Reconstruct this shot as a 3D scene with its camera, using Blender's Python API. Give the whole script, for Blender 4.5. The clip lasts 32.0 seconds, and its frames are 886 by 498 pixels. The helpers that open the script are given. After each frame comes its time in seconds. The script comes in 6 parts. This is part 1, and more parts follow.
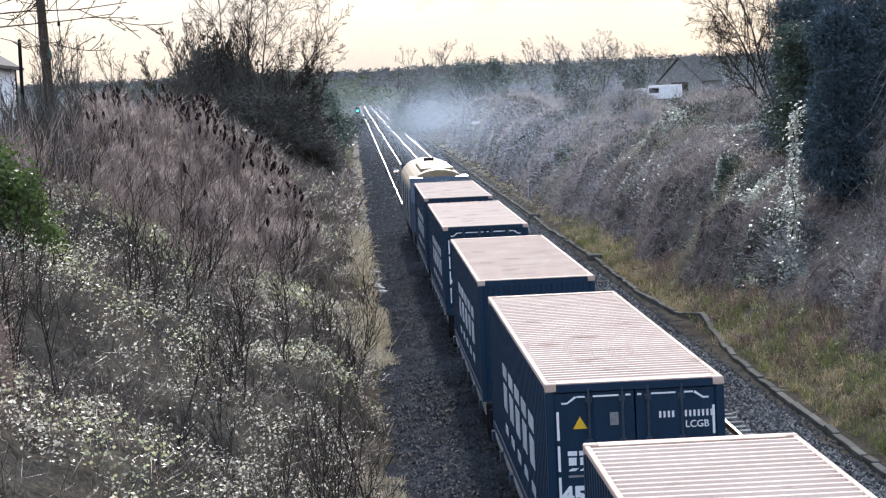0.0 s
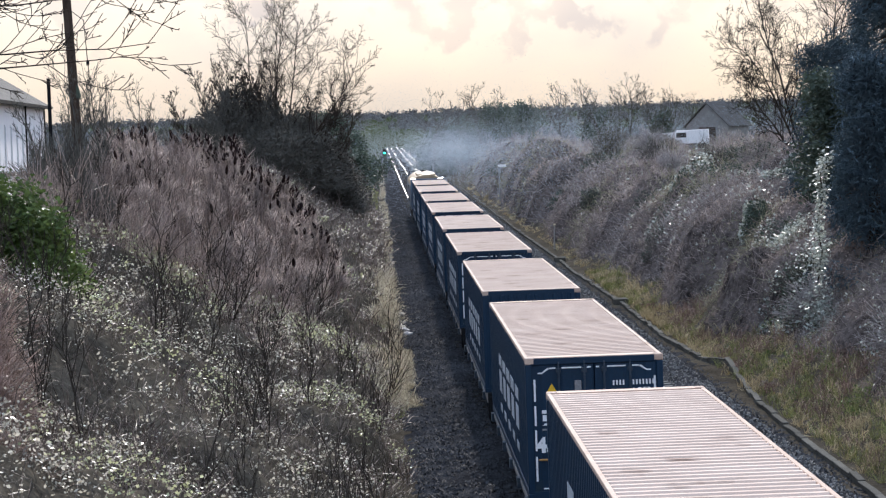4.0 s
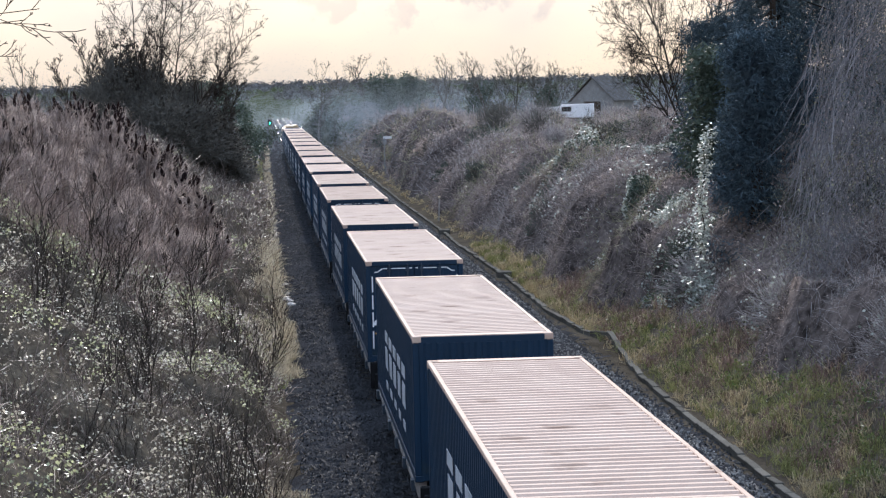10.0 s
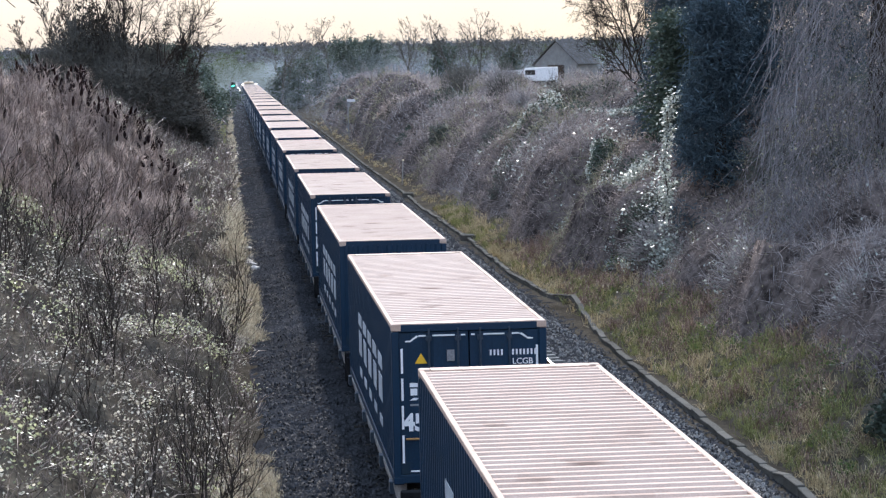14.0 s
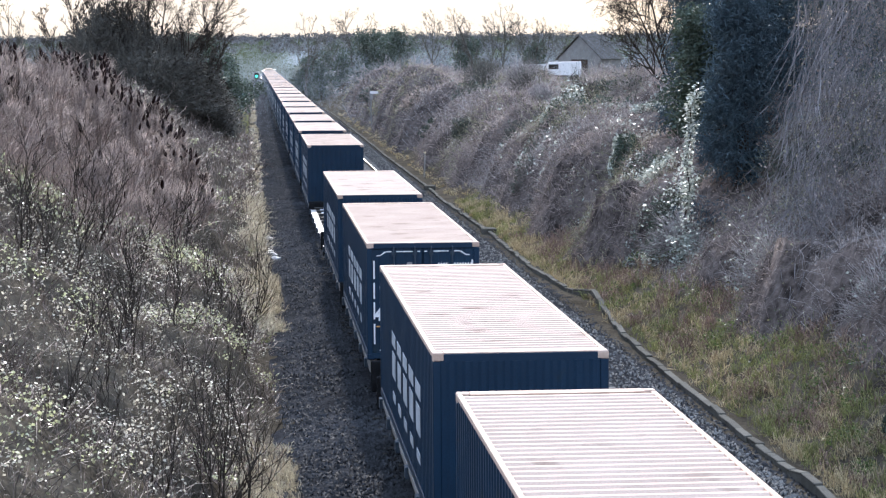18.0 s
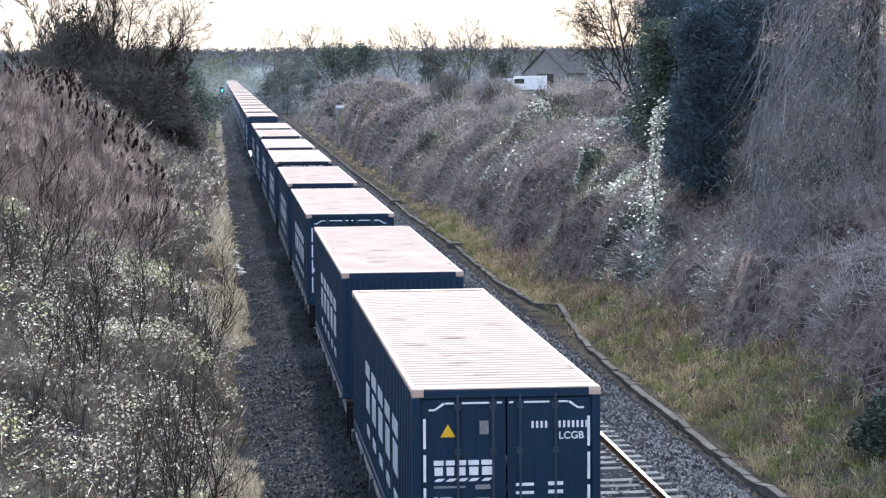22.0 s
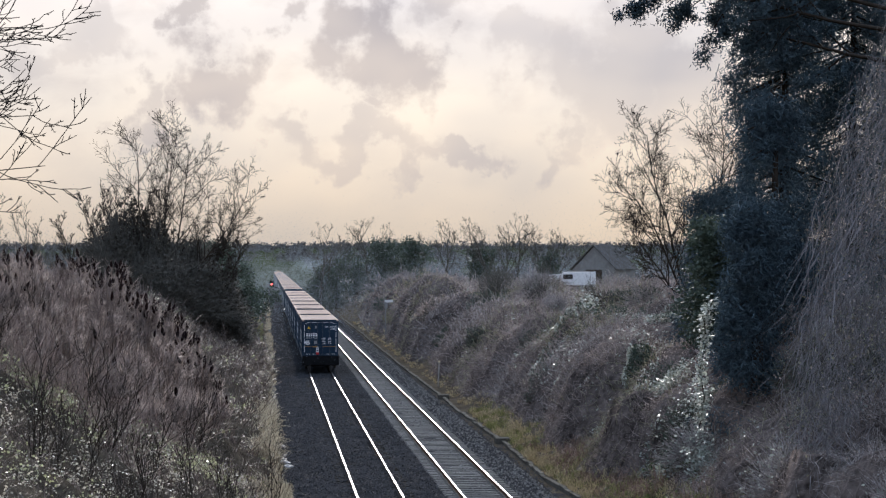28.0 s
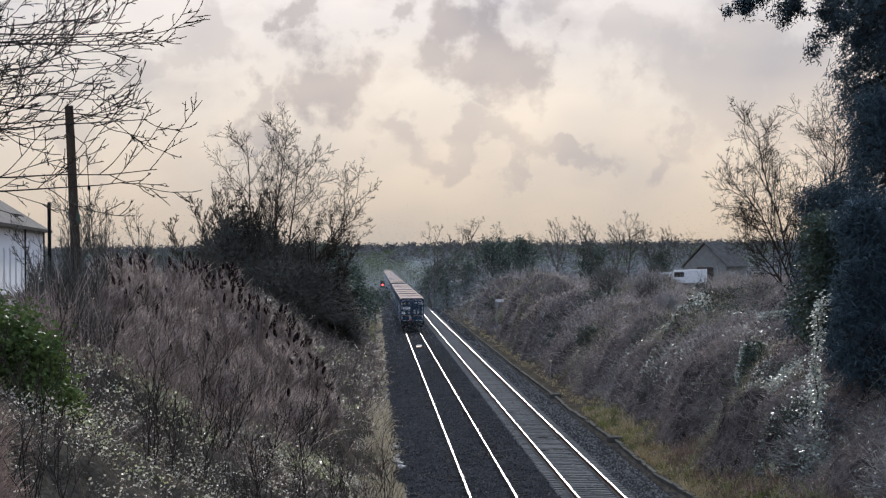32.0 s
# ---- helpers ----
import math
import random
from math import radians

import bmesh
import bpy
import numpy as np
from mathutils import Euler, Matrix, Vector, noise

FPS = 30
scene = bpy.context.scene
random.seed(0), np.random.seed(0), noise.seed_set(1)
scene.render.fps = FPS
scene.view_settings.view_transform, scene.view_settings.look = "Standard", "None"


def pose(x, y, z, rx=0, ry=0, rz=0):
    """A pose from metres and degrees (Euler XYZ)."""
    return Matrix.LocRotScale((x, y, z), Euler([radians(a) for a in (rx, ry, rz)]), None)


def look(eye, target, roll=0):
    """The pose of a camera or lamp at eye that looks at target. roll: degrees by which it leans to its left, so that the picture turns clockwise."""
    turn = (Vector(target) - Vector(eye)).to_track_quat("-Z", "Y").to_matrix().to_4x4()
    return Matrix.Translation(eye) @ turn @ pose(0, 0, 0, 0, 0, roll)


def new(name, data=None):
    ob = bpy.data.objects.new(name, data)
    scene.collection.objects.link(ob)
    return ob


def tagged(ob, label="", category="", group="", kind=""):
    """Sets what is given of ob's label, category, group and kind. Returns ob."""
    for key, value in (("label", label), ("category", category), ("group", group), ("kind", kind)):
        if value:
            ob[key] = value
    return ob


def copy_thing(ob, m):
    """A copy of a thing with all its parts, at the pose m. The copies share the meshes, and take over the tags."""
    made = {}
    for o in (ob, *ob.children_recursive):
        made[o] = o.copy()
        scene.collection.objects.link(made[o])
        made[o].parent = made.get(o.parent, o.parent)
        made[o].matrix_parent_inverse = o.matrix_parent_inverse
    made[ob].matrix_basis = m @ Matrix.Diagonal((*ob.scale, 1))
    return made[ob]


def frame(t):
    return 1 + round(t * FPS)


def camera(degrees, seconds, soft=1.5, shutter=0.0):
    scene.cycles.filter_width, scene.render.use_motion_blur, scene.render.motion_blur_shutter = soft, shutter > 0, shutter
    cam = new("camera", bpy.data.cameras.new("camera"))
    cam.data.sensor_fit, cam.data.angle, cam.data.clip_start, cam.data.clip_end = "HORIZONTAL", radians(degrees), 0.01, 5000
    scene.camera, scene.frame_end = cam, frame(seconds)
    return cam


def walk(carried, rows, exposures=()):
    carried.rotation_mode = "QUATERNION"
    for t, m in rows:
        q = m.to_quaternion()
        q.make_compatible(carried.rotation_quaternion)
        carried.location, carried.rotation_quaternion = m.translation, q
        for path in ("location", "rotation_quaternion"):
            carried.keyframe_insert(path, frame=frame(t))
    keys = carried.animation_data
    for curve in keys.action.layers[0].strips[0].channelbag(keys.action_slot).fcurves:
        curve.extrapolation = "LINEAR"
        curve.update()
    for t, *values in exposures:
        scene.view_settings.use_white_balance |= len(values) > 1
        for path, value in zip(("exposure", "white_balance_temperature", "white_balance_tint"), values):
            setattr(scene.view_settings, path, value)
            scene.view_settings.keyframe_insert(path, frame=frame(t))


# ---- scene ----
# A freight train runs away along a double track in a cutting; the camera pans and tilts from a bridge.
EYE = (0.0, 0.0, 7.84)      # above the rail tops (z = 0)
LEFT, RIGHT = 3.75, 7.25    # centres of the two tracks
cam = camera(21.14, 32.0, soft=1.25)


def shot(turn, tilt, lean):
    """Camera pose: degrees to the right of the track's line, above the level, and of lean."""
    return pose(*EYE, 90 + tilt, 0, -turn) @ pose(0, 0, 0, 0, 0, lean)


walk(cam, [
    (0, shot(2.049, -4.056, -2.567)),
    (0.5, shot(0.866, -3.826, -2.344)),
    (1, shot(0.105, -3.716, -2.181)),
    (1.5, shot(-0.175, -3.635, -2.109)),
    (2, shot(0.087, -3.548, -2.064)),
    (2.5, shot(0.606, -3.438, -2.097)),
    (3, shot(1.043, -3.315, -2.186)),
    (3.5, shot(1.340, -3.159, -2.158)),
    (5.5, shot(1.743, -2.779, -1.702)),
    (6, shot(1.994, -2.868, -1.683)),
    (6.5, shot(2.393, -2.982, -1.657)),
    (7, shot(2.952, -3.105, -1.599)),
    (7.5, shot(3.430, -3.244, -1.497)),
    (8, shot(3.793, -3.391, -1.347)),
    (8.5, shot(4.028, -3.529, -1.198)),
    (9, shot(4.151, -3.640, -1.116)),
    (9.5, shot(4.212, -3.727, -1.156)),
    (10, shot(4.240, -3.770, -1.269)),
    (10.5, shot(4.259, -3.812, -1.396)),
    (11, shot(4.279, -3.879, -1.516)),
    (11.5, shot(4.325, -3.985, -1.574)),
    (12, shot(4.452, -4.146, -1.573)),
    (12.5, shot(4.607, -4.291, -1.527)),
    (13, shot(4.794, -4.434, -1.390)),
    (13.5, shot(4.957, -4.559, -1.316)),
    (14, shot(5.102, -4.674, -1.162)),
    (14.5, shot(5.236, -4.768, -1.010)),
    (16.5, shot(4.853, -4.681, -0.742)),
    (17, shot(4.577, -4.691, -0.601)),
    (17.5, shot(4.473, -4.745, -0.570)),
    (18, shot(4.595, -4.836, -0.414)),
    (18.5, shot(4.849, -4.945, -0.378)),
    (19, shot(5.113, -5.014, -0.327)),
    (19.5, shot(5.255, -5.039, -0.353)),
    (20, shot(5.340, -5.003, -0.402)),
    (20.5, shot(5.399, -4.923, -0.433)),
    (21, shot(5.476, -4.828, -0.412)),
    (21.5, shot(5.516, -4.697, -0.354)),
    (22, shot(5.420, -4.497, -0.403)),
    (22.5, shot(5.154, -4.121, -0.308)),
    (23, shot(4.777, -3.529, -0.448)),
    (23.5, shot(4.469, -2.769, -0.504)),
    (24, shot(4.318, -1.924, -0.544)),
    (24.5, shot(4.328, -1.263, -0.508)),
    (25, shot(4.393, -0.688, -0.393)),
    (25.5, shot(4.453, -0.215, -0.305)),
    (26, shot(4.453, 0.112, -0.254)),
    (26.5, shot(4.423, 0.321, -0.173)),
    (28.5, shot(4.190, 0.186, 0.019)),
    (29, shot(4.008, 0.218, 0.018)),
    (29.5, shot(3.757, 0.271, -0.043)),
    (30, shot(3.344, 0.321, -0.132)),
    (30.5, shot(2.845, 0.331, -0.235)),
    (31, shot(2.302, 0.302, -0.413)),
    (31.5, shot(1.902, 0.256, -0.479)),
    (32, shot(1.610, 0.209, -0.602)),
], exposures=[(0, 0.62, 5790, 12), (3, 0.38, 5790, 12), (6, 0.32, 5790, 12), (12, 0.5, 5730, 12), (14, 0.62, 5680, 12), (18, 0.88, 5660, 12), (22.9, 0.93, 5660, 12), (23.4, 0.85, 5680, 12), (24.0, 0.5, 5700, 12), (24.8, 0.22, 5720, 12), (26, 0.0, 5750, 12), (27, -0.03, 5780, 12), (28.5, -0.12, 5780, 12), (32, -0.24, 5780, 12)])

# ---- sky and sun ----
SUN_TURN, SUN_RISE = 3.0, 24.0     # degrees right of the track's line, and up
world = bpy.data.worlds.new("sky")
scene.world = world
world.use_nodes = True


def sky_nodes():
    nt = world.node_tree
    nt.nodes.clear()
    N = lambda kind, **kw: setup(nt.nodes.new(kind), kw)

    def setup(n, kw):
        for k, v in kw.items():
            n.inputs[k.replace("_", " ")].default_value = v
        return n
    L = nt.links.new
    out = nt.nodes.new("ShaderNodeOutputWorld")
    bg = N("ShaderNodeBackground", Strength=0.1)
    sky = nt.nodes.new("ShaderNodeTexSky")
    sky.sky_type, sky.sun_disc = "NISHITA", False
    sky.sun_elevation, sky.sun_rotation = radians(SUN_RISE), radians(SUN_TURN)
    sky.air_density, sky.dust_density = 1.0, 3.0
    tc = nt.nodes.new("ShaderNodeTexCoord")
    sep = nt.nodes.new("ShaderNodeSeparateXYZ")
    L(tc.outputs["Generated"], sep.inputs[0])
    # thin cloud sheet over all, denser puffs in it; flattened towards the level
    mp = nt.nodes.new("ShaderNodeMapping")
    mp.inputs["Scale"].default_value = (1.0, 1.0, 1.7)
    mp.inputs["Location"].default_value = (0.3, 0.1, 0.05)
    L(tc.outputs["Generated"], mp.inputs[0])
    n1 = N("ShaderNodeTexNoise", Scale=30.0, Detail=10.0, Roughness=0.58, Distortion=0.25)
    L(mp.outputs[0], n1.inputs["Vector"])
    n2 = N("ShaderNodeTexNoise", Scale=9.0, Detail=3.0, Roughness=0.5)
    L(mp.outputs[0], n2.inputs["Vector"])
    puff = nt.nodes.new("ShaderNodeMapRange")
    puff.inputs["From Min"].default_value, puff.inputs["From Max"].default_value = 0.50, 0.78
    puff.inputs["To Max"].default_value = 0.5
    L(n1.outputs["Fac"], puff.inputs["Value"])
    high = nt.nodes.new("ShaderNodeMapRange")   # few puffs low down
    high.inputs["From Min"].default_value, high.inputs["From Max"].default_value = 0.015, 0.07
    L(sep.outputs["Z"], high.inputs["Value"])
    cut = nt.nodes.new("ShaderNodeMath")
    cut.operation = "MULTIPLY"
    L(puff.outputs[0], cut.inputs[0]), L(high.outputs[0], cut.inputs[1])
    # heavier grey clouds ahead: degrees right of the line, up, half width, flatness and weight
    n3 = N("ShaderNodeTexNoise", Scale=26.0, Detail=10.0, Roughness=0.56)
    L(tc.outputs["Generated"], n3.inputs["Vector"])
    warp = nt.nodes.new("ShaderNodeVectorMath")
    warp.operation = "MULTIPLY_ADD"
    warp.inputs[1].default_value = (0.12, 0.12, 0.12)
    L(n3.outputs["Color"], warp.inputs[0]), L(tc.outputs["Generated"], warp.inputs[2])
    for turn, rise, wide, flat, weight in ((-1.2, 4.2, 1.35, 1.0, 1.0), (-1.7, 5.7, 0.7, 1.0, 0.9), (-2.9, 3.7, 0.8, 1.0, 0.7), (0.5, 5.9, 0.8, 1.3, 0.8), (2.9, 4.9, 1.25, 0.9, 1.0), (2.6, 3.9, 0.7, 1.0, 0.8),
                                           (2.3, 2.9, 2.1, 3.4, 0.6), (4.6, 2.55, 1.6, 3.2, 0.6), (6.6, 4.6, 1.5, 1.8, 0.45), (8.6, 4.2, 2.4, 1.4, 0.55), (11.0, 3.4, 2.6, 1.4, 0.55), (7.1, 3.0, 0.8, 1.2, 0.5), (-4.6, 5.0, 1.4, 1.8, 0.5), (0.4, 2.2, 0.5, 1.8, 0.35), (-7.5, 3.2, 1.6, 2.4, 0.4), (4.5, 7.4, 2.0, 1.6, 0.7), (-3.0, 8.0, 2.2, 1.6, 0.7)):
        a, b = radians(turn), radians(rise)
        off = nt.nodes.new("ShaderNodeVectorMath")
        off.operation = "SUBTRACT"
        off.inputs[1].default_value = (math.sin(a) * math.cos(b) + 0.06, math.cos(a) * math.cos(b) + 0.06, math.sin(b) + 0.06)
        press = nt.nodes.new("ShaderNodeVectorMath")
        press.operation = "MULTIPLY"
        press.inputs[1].default_value = (1, 1, flat)
        far = nt.nodes.new("ShaderNodeVectorMath")
        far.operation = "LENGTH"
        L(warp.outputs[0], off.inputs[0]), L(off.outputs[0], press.inputs[0]), L(press.outputs[0], far.inputs[0])
        blob = nt.nodes.new("ShaderNodeMapRange")
        blob.interpolation_type = "SMOOTHSTEP"
        blob.inputs["From Min"].default_value, blob.inputs["From Max"].default_value = radians(wide * 1.15), radians(wide * 0.5)
        blob.inputs["To Max"].default_value = weight
        L(far.outputs["Value"], blob.inputs["Value"])
        more = nt.nodes.new("ShaderNodeMath")
        more.operation = "MAXIMUM"
        L(cut.outputs[0], more.inputs[0]), L(blob.outputs[0], more.inputs[1])
        cut = more
    glow = nt.nodes.new("ShaderNodeValToRGB")   # from the level upwards
    glow.color_ramp.elements[0].position, glow.color_ramp.elements[0].color = 0.0, (6.5, 5.35, 4.1, 1)
    glow.color_ramp.elements[1].position, glow.color_ramp.elements[1].color = 0.5, (9.0, 11.0, 13.8, 1)
    e = glow.color_ramp.elements.new(0.07)
    e.color = (8.3, 7.4, 6.35, 1)
    e = glow.color_ramp.elements.new(0.16)
    e.color = (8.9, 8.4, 8.5, 1)
    L(sep.outputs["Z"], glow.inputs["Fac"])
    grey = nt.nodes.new("ShaderNodeMix")
    grey.data_type = "RGBA"
    grey.inputs["B"].default_value = (4.2, 3.85, 3.95, 1)
    L(cut.outputs[0], grey.inputs["Factor"]), L(glow.outputs["Color"], grey.inputs["A"])
    thin = nt.nodes.new("ShaderNodeMapRange")
    thin.inputs["From Min"].default_value, thin.inputs["From Max"].default_value = 0.35, 0.75
    thin.inputs["To Min"].default_value, thin.inputs["To Max"].default_value = 0.97, 0.82
    L(n2.outputs["Fac"], thin.inputs["Value"])
    mix = nt.nodes.new("ShaderNodeMix")
    mix.data_type = "RGBA"
    L(thin.outputs[0], mix.inputs["Factor"]), L(sky.outputs[0], mix.inputs["A"]), L(grey.outputs["Result"], mix.inputs["B"])
    L(mix.outputs["Result"], bg.inputs["Color"]), L(bg.outputs[0], out.inputs[0])


sky_nodes()
sun = new("sun", bpy.data.lights.new("sun", "SUN"))
sun.data.energy, sun.data.angle, sun.data.color = 5.0, radians(1.5), (1.0, 0.9, 0.76)
sun.matrix_world = look((math.sin(radians(SUN_TURN)) * 100, math.cos(radians(SUN_TURN)) * 100, math.tan(radians(SUN_RISE)) * 100), (0, 0, 0))

# ---- materials ----


def mat(name, dark, light, scale=6.0, rough=0.8, metal=0.0, bump=0.0, fine=40.0, island=0.0, each=0.0, stretch=(1, 1, 1), specular=0.08, stain=None, through_light=0.0):
    """Two colours mixed by broad and fine noise; island / each: shift by piece or by object."""
    m = bpy.data.materials.new(name)
    m.use_nodes = True
    nt = m.node_tree
    L = nt.links.new
    b = nt.nodes["Principled BSDF"]
    b.inputs["Roughness"].default_value, b.inputs["Metallic"].default_value = rough, metal
    b.inputs["Specular IOR Level"].default_value = specular
    tc = nt.nodes.new("ShaderNodeTexCoord")
    mp = nt.nodes.new("ShaderNodeMapping")
    mp.inputs["Scale"].default_value = stretch
    L(tc.outputs["Object"], mp.inputs[0])
    a, f = nt.nodes.new("ShaderNodeTexNoise"), nt.nodes.new("ShaderNodeTexNoise")
    a.inputs["Scale"].default_value, a.inputs["Detail"].default_value = scale, 4
    f.inputs["Scale"].default_value, f.inputs["Detail"].default_value = fine, 3
    L(mp.outputs[0], a.inputs["Vector"]), L(mp.outputs[0], f.inputs["Vector"])
    add = nt.nodes.new("ShaderNodeMath")
    add.operation = "ADD"
    L(a.outputs["Fac"], add.inputs[0]), L(f.outputs["Fac"], add.inputs[1])
    rng = nt.nodes.new("ShaderNodeMapRange")
    rng.inputs["From Min"].default_value, rng.inputs["From Max"].default_value = 0.7, 1.3
    last = add.outputs[0]
    for amount, kind in ((island, "g"), (each, "o")):
        if amount:
            src = nt.nodes.new("ShaderNodeNewGeometry" if kind == "g" else "ShaderNodeObjectInfo")
            sc = nt.nodes.new("ShaderNodeMath")
            sc.operation = "MULTIPLY_ADD"
            sc.inputs[1].default_value = amount
            L(src.outputs["Random Per Island" if kind == "g" else "Random"], sc.inputs[0]), L(last, sc.inputs[2])
            last = sc.outputs[0]
            rng.inputs["From Max"].default_value += amount
    L(last, rng.inputs["Value"])
    mix = nt.nodes.new("ShaderNodeMix")
    mix.data_type = "RGBA"
    mix.inputs["A"].default_value, mix.inputs["B"].default_value = (*dark, 1), (*light, 1)
    L(rng.outputs[0], mix.inputs["Factor"])
    colour = mix.outputs["Result"]
    if stain:
        s = nt.nodes.new("ShaderNodeTexNoise")
        s.inputs["Scale"].default_value, s.inputs["Detail"].default_value = stain[1], 6
        L(mp.outputs[0], s.inputs["Vector"])
        r = nt.nodes.new("ShaderNodeMapRange")
        r.inputs["From Min"].default_value, r.inputs["From Max"].default_value = stain[2], stain[2] + 0.12
        L(s.outputs["Fac"], r.inputs["Value"])
        mx = nt.nodes.new("ShaderNodeMix")
        mx.data_type = "RGBA"
        mx.inputs["B"].default_value = (*stain[0], 1)
        L(r.outputs[0], mx.inputs["Factor"]), L(colour, mx.inputs["A"])
        colour = mx.outputs["Result"]
    L(colour, b.inputs["Base Color"])
    if bump:
        bp = nt.nodes.new("ShaderNodeBump")
        bp.inputs["Strength"].default_value, bp.inputs["Distance"].default_value = 0.8, bump
        L(f.outputs["Fac"], bp.inputs["Height"]), L(bp.outputs[0], b.inputs["Normal"])
    if through_light:
        tl = nt.nodes.new("ShaderNodeBsdfTranslucent")
        ms = nt.nodes.new("ShaderNodeMixShader")
        ms.inputs[0].default_value = through_light
        L(colour, tl.inputs["Color"])
        L(b.outputs[0], ms.inputs[1]), L(tl.outputs[0], ms.inputs[2])
        L(ms.outputs[0], nt.nodes["Material Output"].inputs["Surface"])
    return m


def lamp_mat(name, colour, strength):
    m = bpy.data.materials.new(name)
    m.use_nodes = True
    b = m.node_tree.nodes["Principled BSDF"]
    b.inputs["Base Color"].default_value = (*colour, 1)
    b.inputs["Emission Color"].default_value, b.inputs["Emission Strength"].default_value = (*colour, 1), strength
    return m


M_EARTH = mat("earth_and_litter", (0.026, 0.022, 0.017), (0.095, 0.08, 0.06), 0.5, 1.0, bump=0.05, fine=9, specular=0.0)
M_FIELD = mat("field_grass", (0.022, 0.03, 0.015), (0.055, 0.062, 0.03), 0.02, 1.0, fine=0.6, specular=0.0)
M_BALLAST = mat("ballast", (0.014, 0.014, 0.0155), (0.05, 0.05, 0.054), 0.8, 1.0, bump=0.06, fine=14, specular=0.0)
M_STONE = mat("ballast_stone", (0.016, 0.0156, 0.016), (0.06, 0.061, 0.066), 2.0, 0.85, island=1.2, specular=0.06)
M_STONE_L = mat("clean_ballast_stone", (0.028, 0.027, 0.026), (0.19, 0.185, 0.18), 2.0, 0.85, island=1.4, specular=0.05)
M_RAIL = mat("worn_rail_steel", (0.09, 0.086, 0.08), (0.16, 0.152, 0.142), 3, 0.45, metal=1.0, stretch=(1, 0.02, 1))
M_RAILRUST = mat("rusty_rail_web", (0.06, 0.035, 0.022), (0.13, 0.075, 0.045), 4, 0.85)
M_CONC = mat("weathered_concrete", (0.07, 0.064, 0.054), (0.165, 0.152, 0.13), 3, 1.0, bump=0.01, each=0.5, specular=0.0)
M_SLEEPER = mat("concrete_sleeper", (0.11, 0.106, 0.10), (0.23, 0.222, 0.21), 4, 1.0, each=0.6, specular=0.0)
M_SLEEPER_D = mat("oily_sleeper", (0.025, 0.023, 0.021), (0.075, 0.068, 0.06), 4, 1.0, each=0.6, specular=0.0)
M_TWIG = mat("winter_twigs", (0.017, 0.012, 0.0095), (0.23, 0.17, 0.137), 0.6, 0.5, island=0.9, fine=2.0, specular=0.3, through_light=0.08)
M_TWIG_G = mat("grey_bramble_canes", (0.075, 0.066, 0.062), (0.55, 0.49, 0.46), 0.45, 0.6, island=0.6, fine=1.6, specular=0.2, through_light=0.15)
M_PLUM = mat("purple_brown_twigs", (0.08, 0.06, 0.053), (0.56, 0.46, 0.415), 0.3, 0.7, island=0.6, fine=1.2, specular=0.12, through_light=0.22)
M_OLIVE = mat("olive_bramble_twigs", (0.08, 0.078, 0.045), (0.48, 0.45, 0.29), 0.3, 0.7, island=0.6, fine=1.2, specular=0.12, through_light=0.25)
M_DEADLEAF = mat("withered_bramble_leaves", (0.08, 0.062, 0.05), (0.62, 0.51, 0.44), 0.4, 0.6, island=1.0, fine=1.2, specular=0.3, through_light=0.35)
# dark colour standing for the shade deep inside the right thicket
M_SCRUBSHADE = mat("scrub_inner_shade", (0.026, 0.021, 0.019), (0.17, 0.138, 0.122), 0.5, 1.0, bump=0.2, fine=4.0, specular=0.0)
M_PALELEAF = mat("withered_glossy_leaves", (0.035, 0.03, 0.022), (0.80, 0.73, 0.58), 0.5, 0.45, island=1.5, specular=0.3, through_light=0.42)
M_RUST = mat("reddish_brown_twigs", (0.10, 0.065, 0.05), (0.40, 0.275, 0.22), 0.5, 0.7, island=0.8, specular=0.1, through_light=0.15)
M_BARK = mat("dark_bark", (0.02, 0.016, 0.013), (0.062, 0.05, 0.04), 6, 0.9, bump=0.02, fine=30)
M_SUMAC = mat("sumac_stems", (0.065, 0.046, 0.038), (0.56, 0.43, 0.36), 0.4, 0.6, island=0.9, specular=0.25, through_light=0.25)
M_HEAD = mat("sumac_seed_heads", (0.008, 0.005, 0.005), (0.028, 0.014, 0.012), 8, 0.95, each=0.8, specular=0.1)
M_LEAF = mat("bramble_leaves", (0.07, 0.08, 0.03), (0.66, 0.66, 0.38), 0.6, 0.38, island=1.2, specular=0.7, through_light=0.45)
# ivy again, with the sun's glints put into a pale base colour
M_SHINE = mat("glint_pale_ivy_leaves", (0.06, 0.075, 0.06), (0.66, 0.69, 0.61), 0.6, 0.4, island=1.0, specular=0.5, through_light=0.45)
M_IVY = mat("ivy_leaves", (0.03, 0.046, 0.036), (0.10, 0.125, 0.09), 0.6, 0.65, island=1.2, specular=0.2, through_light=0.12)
M_LAUREL = mat("hedge_leaves", (0.028, 0.052, 0.017), (0.16, 0.21, 0.06), 0.8, 0.5, island=0.9, specular=0.15, through_light=0.35)
# needle green lifted towards blue, putting the hazy veil into the colour
M_NEEDLE = mat("haze_blue_conifer_sprays", (0.038, 0.06, 0.078), (0.125, 0.175, 0.205), 0.8, 0.6, island=1.0, through_light=0.1)
M_DRY = mat("dry_grass", (0.48, 0.42, 0.31), (0.88, 0.81, 0.65), 0.5, 0.85, island=0.8, specular=0.1, through_light=0.55)
M_STRAW = mat("straw_coloured_grass", (0.34, 0.28, 0.17), (0.78, 0.67, 0.44), 0.5, 0.85, island=0.9, specular=0.08, through_light=0.5)
